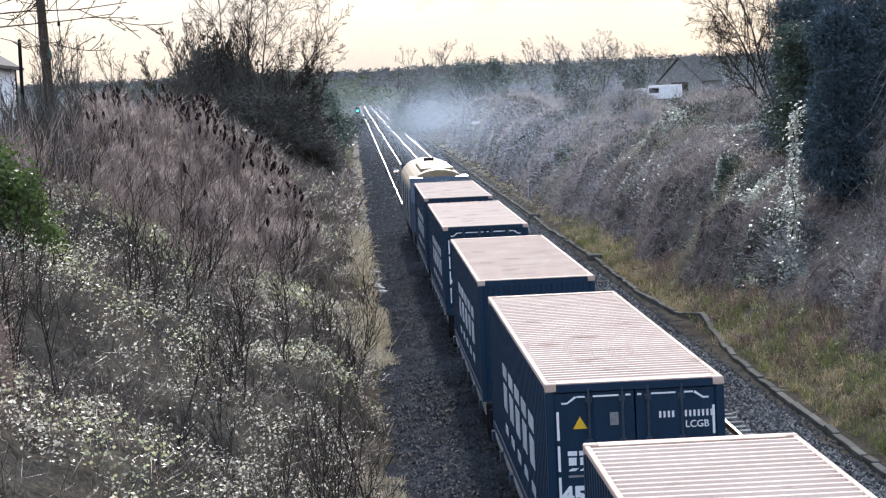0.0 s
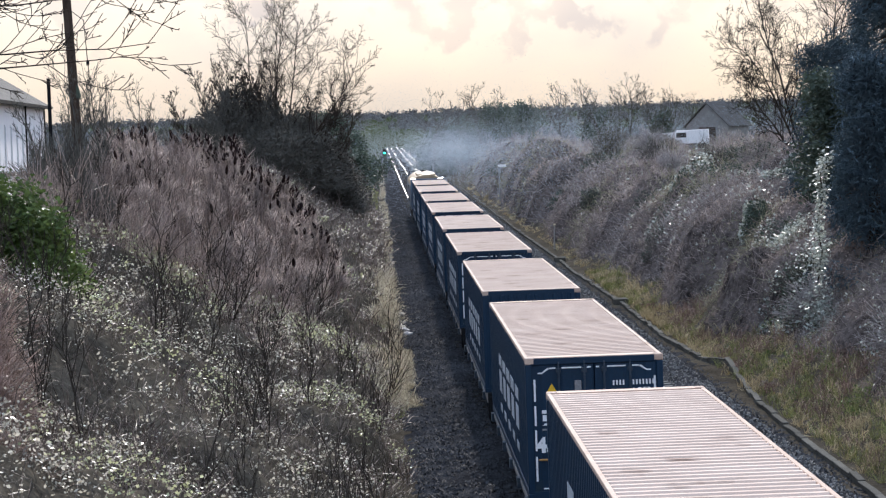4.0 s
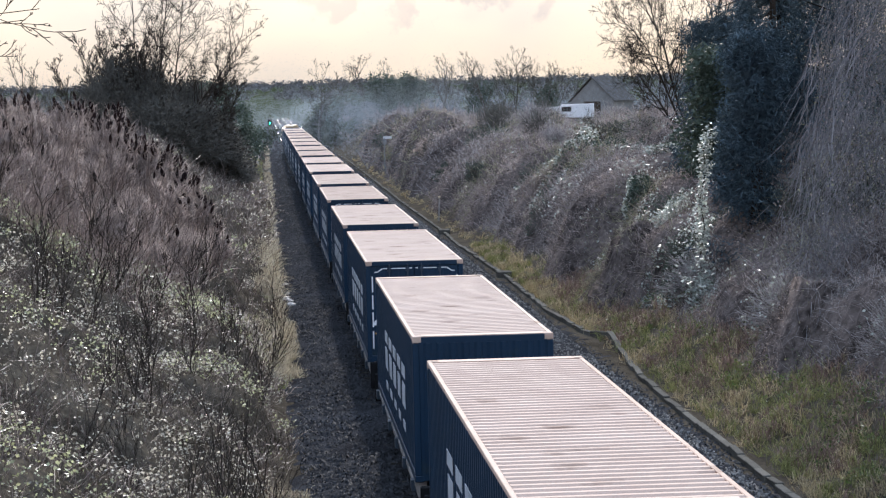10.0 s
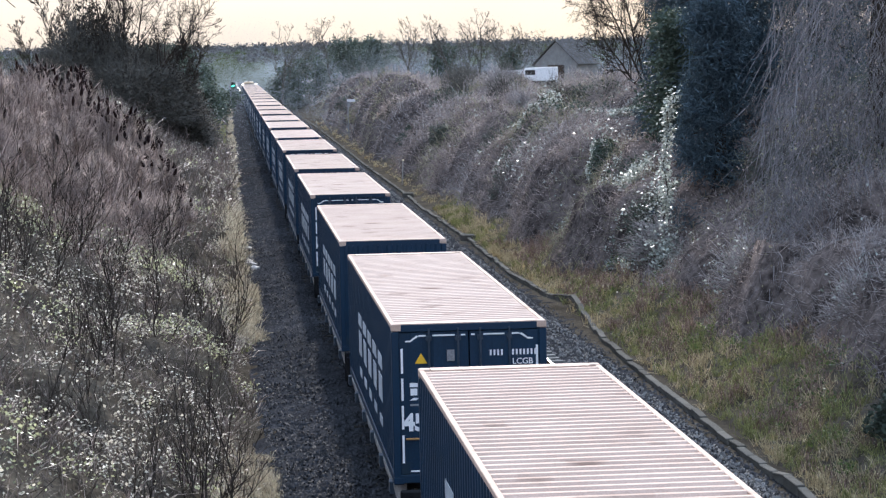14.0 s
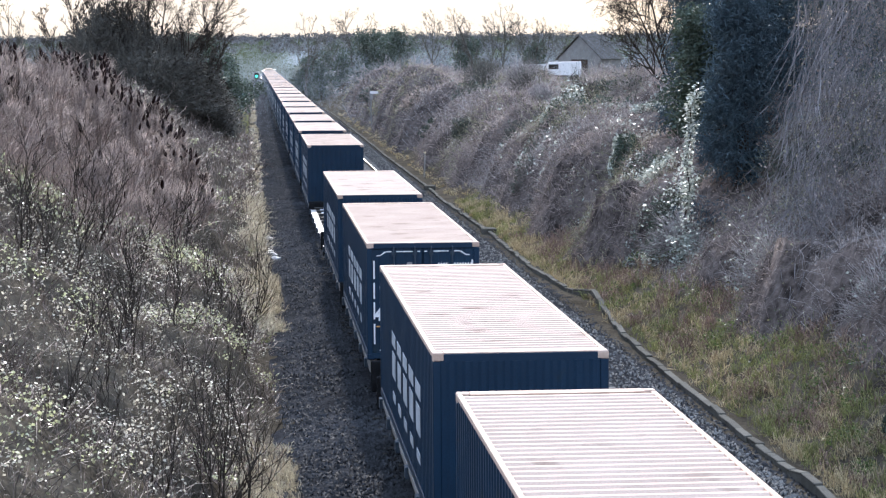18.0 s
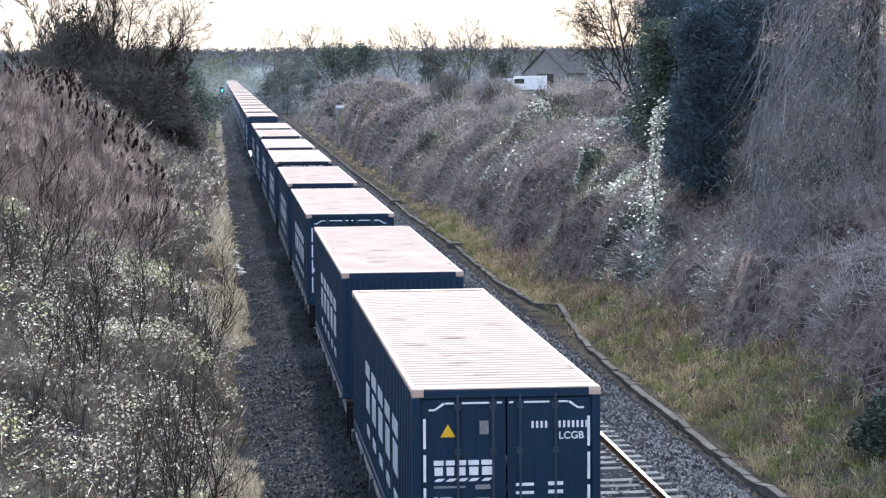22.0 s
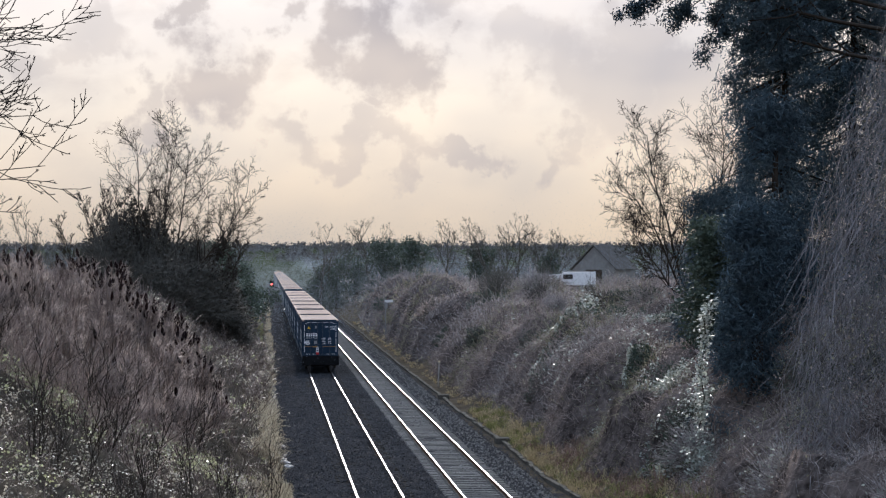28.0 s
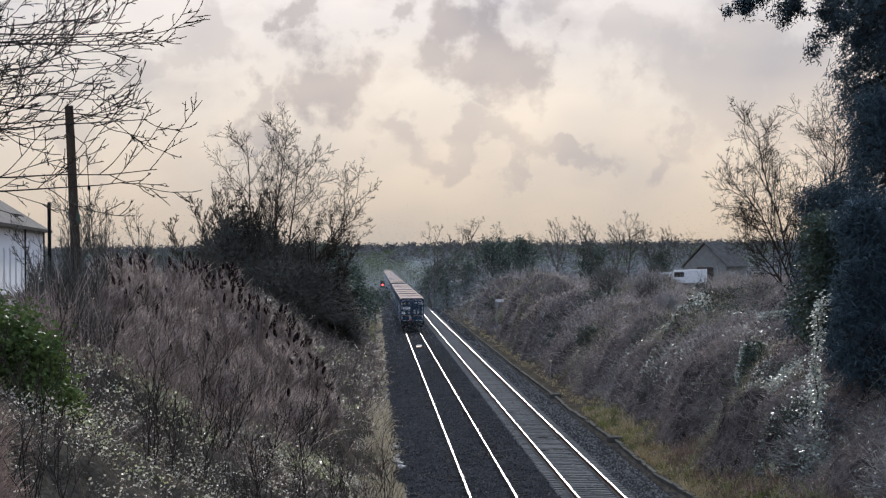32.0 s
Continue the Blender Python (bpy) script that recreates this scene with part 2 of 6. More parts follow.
M_GRASS = mat("green_grass", (0.10, 0.12, 0.042), (0.50, 0.49, 0.21), 0.5, 0.8, island=0.8, fine=1.5, specular=0.1, through_light=0.45)
M_THORN = mat("dark_thorn_twigs", (0.036, 0.034, 0.029), (0.125, 0.115, 0.095), 0.5, 0.75, island=0.9)
M_CURTAIN = mat("old_climber_stems", (0.06, 0.057, 0.06), (0.38, 0.355, 0.355), 0.5, 0.6, island=0.6, fine=1.6, through_light=0.15)
M_WOOD = mat("tarred_pole", (0.03, 0.022, 0.016), (0.08, 0.058, 0.043), 5, 0.9, stretch=(1, 1, 0.1))
# base colour lightened to stand for the haze over distant woods
M_FARWOOD = mat("haze_lightened_woods", (0.105, 0.10, 0.10), (0.15, 0.145, 0.145), 0.02, 1.0, island=0.15, fine=0.3, specular=0.0)
M_WHITE = mat("white_paint", (0.66, 0.66, 0.66), (0.80, 0.79, 0.78), 3, 0.6)
M_BLUE = mat("navy_container_paint", (0.0028, 0.016, 0.036), (0.006, 0.027, 0.058), 1.2, 0.5, specular=0.3, stain=((0.012, 0.026, 0.038), 2.5, 0.60))
M_ROOF = mat("faded_roof_steel", (0.41, 0.285, 0.215), (0.60, 0.455, 0.36), 0.9, 0.8, specular=0.04, each=0.5, stain=((0.28, 0.19, 0.14), 1.1, 0.60))
M_GREYMARK = mat("faded_white_marking", (0.30, 0.32, 0.34), (0.52, 0.53, 0.54), 2, 0.6)
M_STEEL = mat("dull_steel", (0.20, 0.20, 0.21), (0.36, 0.36, 0.36), 5, 0.5, metal=0.6)
M_FRAME = mat("grimy_wagon_frame", (0.02, 0.019, 0.018), (0.06, 0.056, 0.052), 3, 0.8, specular=0.1)
M_SILL = mat("worn_side_sill", (0.22, 0.20, 0.18), (0.42, 0.39, 0.36), 2, 0.6)
M_BLACK = mat("black_rubber_and_grime", (0.007, 0.007, 0.008), (0.02, 0.02, 0.021), 4, 0.9, specular=0.03)
M_OCHRE = mat("worn_orange_paint", (0.25, 0.13, 0.045), (0.42, 0.24, 0.09), 5, 0.6)
M_YELLOW = mat("yellow_paint", (0.62, 0.36, 0.02), (0.75, 0.46, 0.04), 5, 0.5)
M_RED = mat("red_paint", (0.45, 0.03, 0.03), (0.6, 0.05, 0.05), 5, 0.5)
M_LOCKBAR = mat("dull_blue_grey_bars", (0.018, 0.03, 0.045), (0.05, 0.065, 0.085), 5, 0.5, specular=0.3)
M_LOCO = mat("loco_body_paint", (0.014, 0.03, 0.055), (0.03, 0.05, 0.085), 1.5, 0.4, specular=0.5)
M_LOCOROOF = mat("loco_roof_paint", (0.26, 0.19, 0.11), (0.38, 0.29, 0.18), 1.5, 0.6, specular=0.1)
M_GLASS = mat("dark_glass", (0.01, 0.012, 0.015), (0.02, 0.022, 0.025), 2, 0.08, specular=0.8)
M_GREENLAMP = lamp_mat("green_signal_light", (0.05, 1.0, 0.45), 6)
M_REDLAMP = lamp_mat("red_signal_light", (1.0, 0.06, 0.05), 7)


def smoke_mat(name, colour):
    m = bpy.data.materials.new(name)
    m.use_nodes = True
    nt = m.node_tree
    L = nt.links.new
    nt.nodes.remove(nt.nodes["Principled BSDF"])
    a, b, mx = nt.nodes.new("ShaderNodeBsdfTransparent"), nt.nodes.new("ShaderNodeMixShader"), nt.nodes.new("ShaderNodeMixShader")
    c, d = nt.nodes.new("ShaderNodeBsdfTranslucent"), nt.nodes.new("ShaderNodeBsdfDiffuse")
    c.inputs["Color"].default_value = d.inputs["Color"].default_value = (*colour, 1)
    mx.inputs[0].default_value = 0.55
    L(c.outputs[0], b.inputs[1]), L(d.outputs[0], b.inputs[2])
    L(a.outputs[0], mx.inputs[1]), L(b.outputs[0], mx.inputs[2]), L(mx.outputs[0], nt.nodes["Material Output"].inputs["Surface"])
    return m


M_SMOKE = smoke_mat("thin_exhaust_smoke", (0.66, 0.75, 0.85))
M_HAZE = smoke_mat("thin_grey_haze", (0.38, 0.43, 0.49))
M_SLATE = mat("slate_roof", (0.06, 0.055, 0.05), (0.14, 0.13, 0.12), 1.5, 0.9, bump=0.02, fine=12, specular=0.03)
# bright sky mirrored in the upper roof, put into a pale base colour
M_PALEROOF = mat("sky_gleam_roof", (0.5, 0.5, 0.5), (0.68, 0.66, 0.65), 1.0, 0.35, specular=0.5)
M_RENDER = mat("white_rendered_wall", (0.74, 0.71, 0.70), (0.86, 0.83, 0.82), 0.8, 0.85)
M_BRICK = mat("grey_brown_wall", (0.16, 0.158, 0.15), (0.25, 0.245, 0.235), 2, 0.9)

# ---- building tools ----


def part(name, bm, material, parent=None, label=""):
    """One mesh object from a bmesh, under its thing."""
    me = bpy.data.meshes.new(name)
    bm.to_mesh(me)
    bm.free()
    me.materials.append(material)
    ob = new(name, me)
    if parent:
        ob.parent = parent
    if label:
        tagged(ob, label)
    return ob


def cloud(name, verts, faces, material, parent=None, smooth=False, kind=""):
    """One mesh object from arrays of places and of faces with equal corners."""
    me = bpy.data.meshes.new(name)
    verts, faces = np.asarray(verts, np.float32), np.asarray(faces, np.int32)
    n, k = faces.shape
    me.vertices.add(len(verts))
    me.vertices.foreach_set("co", verts.ravel())
    me.loops.add(n * k)
    me.loops.foreach_set("vertex_index", faces.ravel())
    me.polygons.add(n)
    me.polygons.foreach_set("loop_start", np.arange(0, n * k, k, dtype=np.int32))
    if smooth:
        me.polygons.foreach_set("use_smooth", np.ones(n, bool))
    me.update(calc_edges=True)
    me.materials.append(material)
    ob = new(name, me)
    if parent:
        ob.parent = parent
    return tagged(ob, kind=kind)


def pieces(name, bm, material, parent, label=""):
    """Each loose piece of a bmesh as a part of its own."""
    bm.verts.index_update()
    left = set(bm.verts)
    while left:
        grown, edge = set(), [min(left, key=lambda v: v.index)]
        while edge:
            v = edge.pop()
            if v not in grown:
                grown.add(v)
                edge += [e.other_vert(v) for e in v.link_edges]
        left -= grown
        one = bmesh.new()
        made = {v: one.verts.new(v.co) for v in bm.verts if v in grown}
        for f in bm.faces:
            if f.verts[0] in grown:
                one.faces.new([made[v] for v in f.verts])
        part(name, one, material, parent, label)
    bm.free()


def thing(name, label, category, group="", kind="", m=None):
    ob = new(name)
    ob.empty_display_size = 0.3
    tagged(ob, label, category, group, kind)
    if m:
        ob.matrix_world = m
    return ob


def box(bm, x0, x1, y0, y1, z0, z1, bevel=0.0):
    r = bmesh.ops.create_cube(bm, size=1, matrix=Matrix.Translation(((x0 + x1) / 2, (y0 + y1) / 2, (z0 + z1) / 2)) @ Matrix.Diagonal((x1 - x0, y1 - y0, z1 - z0, 1)))
    if bevel:
        ed = {e for v in r["verts"] for e in v.link_edges}
        bmesh.ops.bevel(bm, geom=list(ed), offset=bevel, segments=1, affect="EDGES")
    return bm


def boxed(*a, **k):
    return box(bmesh.new(), *a, **k)


def rod(bm, p, q, r, sides=8, r2=None):
    p, q = Vector(p), Vector(q)
    d = q - p
    bmesh.ops.create_cone(bm, cap_ends=True, segments=sides, radius1=r, radius2=r if r2 is None else r2, depth=d.length,
                          matrix=Matrix.Translation((p + q) / 2) @ d.to_track_quat("Z", "Y").to_matrix().to_4x4())
    return bm


def sweep(points, axis, a, b):
    """A bmesh: an outline of (u, v) pairs drawn from a to b along x or y, capped."""
    bm = bmesh.new()
    at = (lambda u, v, s: (s, u, v)) if axis == "x" else (lambda u, v, s: (u, s, v))
    A = [bm.verts.new(at(u, v, a)) for u, v in points]
    B = [bm.verts.new(at(u, v, b)) for u, v in points]
    n = len(points)
    for i in range(n):
        bm.faces.new((A[i], A[(i + 1) % n], B[(i + 1) % n], B[i]))
    bm.faces.new(A), bm.faces.new(B[::-1])
    bmesh.ops.recalc_face_normals(bm, faces=bm.faces)
    return bm


def unit(v):
    return v / np.maximum(np.linalg.norm(v, axis=-1, keepdims=True), 1e-9)


def tubes(p, q, r, r2, sides=3):
    """Open tapered tubes from p to q: arrays of places and of four-cornered faces."""
    d = unit(q - p)
    ref = np.where(np.abs(d[:, 2:3]) > 0.8, np.array([[1.0, 0, 0]]), np.array([[0, 0, 1.0]]))
    u = unit(np.cross(d, ref))
    w = np.cross(d, u)
    n = len(p)
    ring = []
    for end, rad in ((p, r), (q, r2)):
        for k in range(sides):
            a = 2 * math.pi * k / sides
            ring.append(end + (u * math.cos(a) + w * math.sin(a)) * np.reshape(rad, (-1, 1)))
    V = np.stack(ring, 1).reshape(-1, 3)
    o = (np.arange(n) * 2 * sides)[:, None]
    F = np.concatenate([o + np.array([[k, (k + 1) % sides, sides + (k + 1) % sides, sides + k]]) for k in range(sides)])
    return V, F


def spikes(p, q, r):
    """Three-sided twigs that taper to a point: places and three-cornered faces."""
    d = unit(q - p)
    ref = np.where(np.abs(d[:, 2:3]) > 0.8, np.array([[1.0, 0, 0]]), np.array([[0, 0, 1.0]]))
    u = unit(np.cross(d, ref))
    w = np.cross(d, u)
    r = np.reshape(r, (-1, 1))
    V = np.stack([p + u * r, p - u * r * 0.5 + w * r * 0.87, p - u * r * 0.5 - w * r * 0.87, q], 1).reshape(-1, 3)
    o = (np.arange(len(p)) * 4)[:, None]
    F = np.concatenate([o + np.array([f]) for f in ((0, 1, 3), (1, 2, 3), (2, 0, 3))])
    return V, F


def arches(rng, p, d, length, r, sag):
    """Bent canes, two joints each, drooping by sag: places and three-cornered faces."""
    n = len(p)
    length = np.reshape(length, (-1, 1))
    a = p + d * length * 0.55
    d2 = unit(d + np.array([[0, 0, -1.0]]) * np.reshape(sag, (-1, 1)) + rng.normal(0, 0.15, (n, 3)))
    b = a + d2 * length * 0.45
    r = np.reshape(r, (-1, 1))
    u = unit(np.cross(d, np.array([[0.31, 0.2, 0.93]])))
    w = np.cross(d, u)
    tri = lambda c, s: [c + u * r * s, c - u * r * s * 0.5 + w * r * s * 0.87, c - u * r * s * 0.5 - w * r * s * 0.87]
    V = np.stack(tri(p, 1.0) + tri(a, 0.75) + [b], 1).reshape(-1, 3)
    o = (np.arange(n) * 7)[:, None]
    F = np.concatenate([o + np.array([f]) for f in ((0, 1, 4), (0, 4, 3), (1, 2, 5), (1, 5, 4), (2, 0, 3), (2, 3, 5), (3, 4, 6), (4, 5, 6), (5, 3, 6))])
    return V, F


def leaves(rng, c, size, up=0.4, long=1.6):
    """Small leaves folded on the midrib: places and three-cornered faces."""
    n = len(c)
    a = unit(rng.normal(0, 1, (n, 3)) * np.array([[1, 1, 0.6]]))
    nrm = unit(rng.normal(0, 1, (n, 3)) + np.array([[0, 0, up * 2]]))
    s = np.cross(a, nrm)
    s = unit(s)
    size = np.reshape(size, (-1, 1))
    V = np.stack([c - a * size * long / 2, c + s * size * 0.5 + nrm * size * 0.12, c + a * size * long / 2, c - s * size * 0.5 + nrm * size * 0.12], 1).reshape(-1, 3)
    o = (np.arange(n) * 4)[:, None]
    F = np.concatenate([o + np.array([f]) for f in ((0, 1, 2), (0, 2, 3))])
    return V, F


def joined(*pieces):
    V, F, k = [], [], 0
    for v, f in pieces:
        V.append(v), F.append(f + k)
        k += len(v)
    return np.concatenate(V), np.concatenate(F)


def branches(rng, base, aim, height, r, levels, spread=0.6, kids=(5, 4, 4), lift=0.12, shrink=0.55, start=0.25, wander=0.12, steps=6, keep=1.0):
    """The limbs of a bare tree as segments: from, to, radii, level."""
    P, Q, R0, R1, LV = [], [], [], [], []
    queue = [(np.array(base, float), unit(np.array(aim, float)), height, r, 0)]
    while queue:
        p, d, ln, rad, lv = queue.pop()
        n = steps if lv < 2 else 3
        pts, ways = [p], []
        for i in range(n):
            d = unit(d + rng.normal(0, wander * (1 + 0.5 * lv), 3) + np.array([0, 0, lift if lv else 0.02]))
            p = p + d * ln / n
            pts.append(p), ways.append(d)
        for i in range(n):
            f0, f1 = 1 - i / n * 0.8, 1 - (i + 1) / n * 0.8
            P.append(pts[i]), Q.append(pts[i + 1]), R0.append(rad * f0), R1.append(rad * f1), LV.append(lv)
        if lv < levels:
            for k in range(kids[min(lv, len(kids) - 1)]):
                if rng.random() > keep:
                    continue
                s = start + (1 - start) * rng.random() if lv else start + (1 - start) * (k + rng.random()) / kids[0]
                i = min(int(s * n), n - 1)
                f = s * n - i
                at = pts[i] * (1 - f) + pts[i + 1] * f
                side = unit(np.cross(ways[i], rng.normal(0, 1, 3)))
                queue.append((at, unit(ways[i] * (1 - spread) + side * spread), ln * shrink * (1.15 - 0.55 * s) * rng.uniform(0.75, 1.2), rad * 0.55 * (1 - 0.6 * s) + 0.003, lv + 1))
    return np.array(P), np.array(Q), np.array(R0), np.array(R1), np.array(LV)


def loft(points, radii, sides=9):
    """One connected bent tube through the points."""
    P = np.asarray(points, float)
    d = unit(np.gradient(P, axis=0))
    u = unit(np.cross(d, np.array([[0.1, 1.0, 0.05]])))
    w = np.cross(d, u)
    V = np.stack([P + (u * math.cos(6.2832 * k / sides) + w * math.sin(6.2832 * k / sides)) * np.reshape(radii, (-1, 1)) for k in range(sides)], 1).reshape(-1, 3)
    F = [(i * sides + k, i * sides + (k + 1) % sides, (i + 1) * sides + (k + 1) % sides, (i + 1) * sides + k) for i in range(len(P) - 1) for k in range(sides)]
    return V, np.array(F)


def bare_tree(name, label, m, seed, height, r, levels, material=None, thick=0.006, group="", **how):
    """A leafless tree: trunk, limbs and crown of twigs."""
    rng = np.random.default_rng(seed)
    t = thing(name, label, "tree", group, "", m)
    P, Q, R0, R1, LV = branches(rng, (0, 0, -0.3), how.pop("aim", (0.03, 0, 1)), height, r, levels, **how)
    R0, R1 = np.maximum(R0, thick), np.maximum(R1, thick * 0.6)
    s = LV == 0
    cloud("trunk", *loft(np.concatenate([P[s], Q[s][-1:]]), np.concatenate([R0[s], R1[s][-1:]])), material or M_BARK, t, smooth=True)
    for nm, sel, sides in (("branchwork", LV == 1, 5), ("crown", LV > 1, 3)):
        if sel.any():
            cloud(nm, *tubes(P[sel], Q[sel], R0[sel], R1[sel], sides), material or M_BARK, t, kind="stuff")
    return t, (P, Q, LV)

# ---- ground ----
CREST_L = ((0, 150, 300, 500, 700, 1200), (5.5, 5.3, 4.2, 2.2, 0.9, 1.0))
CREST_R = ((0, 140, 260, 400, 600, 1200), (5.9, 5.7, 4.3, 3.0, 1.2, 1.4))


def soft_min(a, b, k=0.9):
    h = np.clip(0.5 + 0.5 * (b - a) / k, 0, 1)
    return b * (1 - h) + a * h - k * h * (1 - h)


def waves(x, y):
    return np.sin(x * 0.41 + y * 0.13) * np.sin(y * 0.23 - x * 0.17) + 0.6 * np.sin(x * 0.9 - y * 0.31) * np.sin(y * 0.57 + 1.3)


def ground_z(x, y):
    """Height of the ground: a flat bed, the two banks of the cutting, fields and a far rise."""
    x, y = np.asarray(x, float), np.asarray(y, float)
    bed = np.full(np.broadcast(x, y).shape, -0.34)
    left = soft_min(np.maximum(0.15 - x, 0) * 0.62, np.interp(y, *CREST_L))
    right = soft_min(np.maximum(x - 11.3, 0) * 0.60, np.interp(y, *CREST_R))
    bank = np.maximum(left, right)
    rough = 0.16 * waves(x, y) * np.clip(bank / 1.2, 0, 1)
    far = np.interp(np.hypot(x, y), (0, 800, 1600, 3000, 4600), (0, 0, 5, 19, 30))
    return bed + np.maximum(bank, 0) + rough + far


def build_ground():
    xs = np.unique(np.concatenate([np.arange(-34, 46, 0.8), -34 - np.geomspace(1, 2400, 26), 46 + np.geomspace(1, 2400, 26)]))
    ys = np.unique(np.concatenate([-np.geomspace(1, 1500, 14), np.arange(0, 24, 4), np.arange(24, 240, 1.6), np.arange(240, 420, 3.5), 420 + np.geomspace(4, 4000, 40)]))
    X, Y = np.meshgrid(xs, ys)
    V = np.stack([X, Y, ground_z(X, Y)], 2).reshape(-1, 3)
    nx, ny = len(xs), len(ys)
    i = (np.arange(ny - 1)[:, None] * nx + np.arange(nx - 1)[None]).ravel()
    ob = cloud("ground", V, np.stack([i, i + 1, i + nx + 1, i + nx], 1), M_EARTH, smooth=True)
    ob.data.materials.append(M_FIELD)
    cx, cy = (X[:-1, :-1] + X[1:, 1:]) / 2, (Y[:-1, :-1] + Y[1:, 1:]) / 2
    ob.data.polygons.foreach_set("material_index", ((np.abs(cx - 5) > 34) | (cy > 420)).ravel().astype(np.int32))
    tagged(ob, "earth and leaf litter of a railway cutting, fields beyond", "ground", kind="structure")


build_ground()


def build_ballast():
    """The stone bed under both tracks, with rounded shoulders."""
    prof = ((0.2, -0.36), (0.9, -0.30), (1.5, -0.22), (2.1, -0.14), (2.9, -0.125), (4.6, -0.125), (5.1, -0.17), (5.8, -0.18), (6.2, -0.185), (8.3, -0.185), (8.9, -0.17), (9.6, -0.26), (10.0, -0.36), (11.4, -0.40))
    ys = np.concatenate([np.arange(-20, 24, 6), np.arange(24, 130, 0.5), np.arange(130, 400, 4), 400 + np.geomspace(5, 1500, 20)])
    px = np.concatenate([np.linspace(a[0], b[0], 5)[:-1] for a, b in zip(prof, prof[1:])] + [[11.4]])
    pz = np.interp(px, [a[0] for a in prof], [a[1] for a in prof])
    X, Y = np.meshgrid(px, ys)
    rng = np.random.default_rng(3)
    Z = np.broadcast_to(pz, X.shape) + rng.normal(0, 0.018, X.shape) + 0.02 * waves(X * 3, Y * 3)
    nx, ny = len(px), len(ys)
    i = (np.arange(ny - 1)[:, None] * nx + np.arange(nx - 1)[None]).ravel()
    ob = cloud("ballast_bed", np.stack([X, Y, Z], 2).reshape(-1, 3), np.stack([i, i + 1, i + nx + 1, i + nx], 1), M_BALLAST)
    tagged(ob, "dark grey crushed stone ballast bed under the rails", "ballast", kind="structure")
    # loose stones on it, where they can be told apart
    n = 62000
    y = 38 + 190 * rng.random(n) ** 2.4
    x = rng.uniform(0.6, 10.2, n)
    keep = (np.abs(x - RIGHT) > 1.2) | (rng.random(n) < 0.25)
    x, y = x[keep], y[keep]
    n = len(x)
    z = np.interp(x, [a[0] for a in prof], [a[1] for a in prof]) + 0.015
    c = np.stack([x, y, z], 1)
    tet = np.array([[1, 1, 1], [1, -1, -1], [-1, 1, -1], [-1, -1, 1], [0.2, -0.3, 1.5]], float) * 0.55
    ang = rng.random((n, 1)) * 6.28
    s = rng.uniform(0.03, 0.06, (n, 1, 1))
    t = tet[None] * s * rng.uniform(0.7, 1.4, (n, 5, 3))
    ca, sa = np.cos(ang), np.sin(ang)
    rot = np.stack([t[:, :, 0] * ca - t[:, :, 1] * sa, t[:, :, 0] * sa + t[:, :, 1] * ca, t[:, :, 2]], 2)
    V = (c[:, None] + rot).reshape(-1, 3)
    o = (np.arange(n) * 5)[:, None]
    F = np.concatenate([o + np.array([f]) for f in ((0, 1, 4), (1, 3, 4), (3, 2, 4), (2, 0, 4))])
    ob = cloud("ballast_stones", V, F, M_STONE)
    ob.data.materials.append(M_STONE_L)
    ob.data.polygons.foreach_set("material_index", np.tile((np.abs(x - 8.9) < 0.9) | (np.abs(x - RIGHT) < 1.2), 4).astype(np.int32))
    tagged(ob, "loose grey broken stones lying on the ballast", "stones", kind="stuff")


build_ballast()


def build_track(cx, sleeper_mat, label):
    t = thing("railway_track", label, "railway track", "tracks", "structure", pose(cx, 0, 0))
    prof = [(-0.07, -0.159), (0.07, -0.159), (0.07, -0.148), (0.012, -0.13), (0.012, -0.05), (0.036, -0.038), (0.036, -0.004), (0.03, 0.0), (-0.03, 0.0), (-0.036, -0.004), (-0.036, -0.038), (-0.012, -0.05), (-0.012, -0.13), (-0.07, -0.148)]
    for s in (-1, 1):
        bm = sweep([(u + s * 0.7525, v) for u, v in prof], "y", -20, 1400)
        ob = part("rail", bm, M_RAIL, t)
        ob.data.materials.append(M_RAILRUST)
        for f in ob.data.polygons:
            if f.center.z < -0.02:
                f.material_index = 1
    me = None
    for k in range(300):
        y = 36 + k * 0.65
        if me is None:
            bm = sweep([(-1.25, -0.30), (1.25, -0.30), (1.25, -0.17), (1.2, -0.13), (0.45, -0.15), (-0.45, -0.15), (-1.2, -0.13), (-1.25, -0.17)], "y", -0.13, 0.13)
            for s in (-1, 1):
                for g in (-0.11, 0.11):
                    box(bm, s * 0.7525 + g - 0.04, s * 0.7525 + g + 0.04, -0.06, 0.06, -0.15, -0.10)
            ob = part("sleeper", bm, sleeper_mat, t)
            me = ob.data
        else:
            ob = new("sleeper", me)
            ob.parent = t
        ob.location = (0.01 * math.sin(k * 2.3), y, 0.006 * math.sin(k * 1.7))
    n = 520
    y = (36 + 300 * 0.65 + np.arange(n) * 0.65)[:, None, None]
    c = np.array([[-1.25, -0.13, -0.3], [1.25, -0.13, -0.3], [1.25, 0.13, -0.3], [-1.25, 0.13, -0.3], [-1.25, -0.13, -0.12], [1.25, -0.13, -0.12], [1.25, 0.13, -0.12], [-1.25, 0.13, -0.12]])
    V = (c[None] + np.concatenate([np.zeros((n, 1, 1)), y, np.zeros((n, 1, 1))], 2)).reshape(-1, 3)
    o = (np.arange(n) * 8)[:, None]
    F = np.concatenate([o + np.array([f]) for f in ((4, 5, 6, 7), (0, 1, 5, 4), (1, 2, 6, 5), (2, 3, 7, 6), (3, 0, 4, 7))])
    tagged(cloud("far_sleepers", V, F, sleeper_mat, t), kind="stuff")


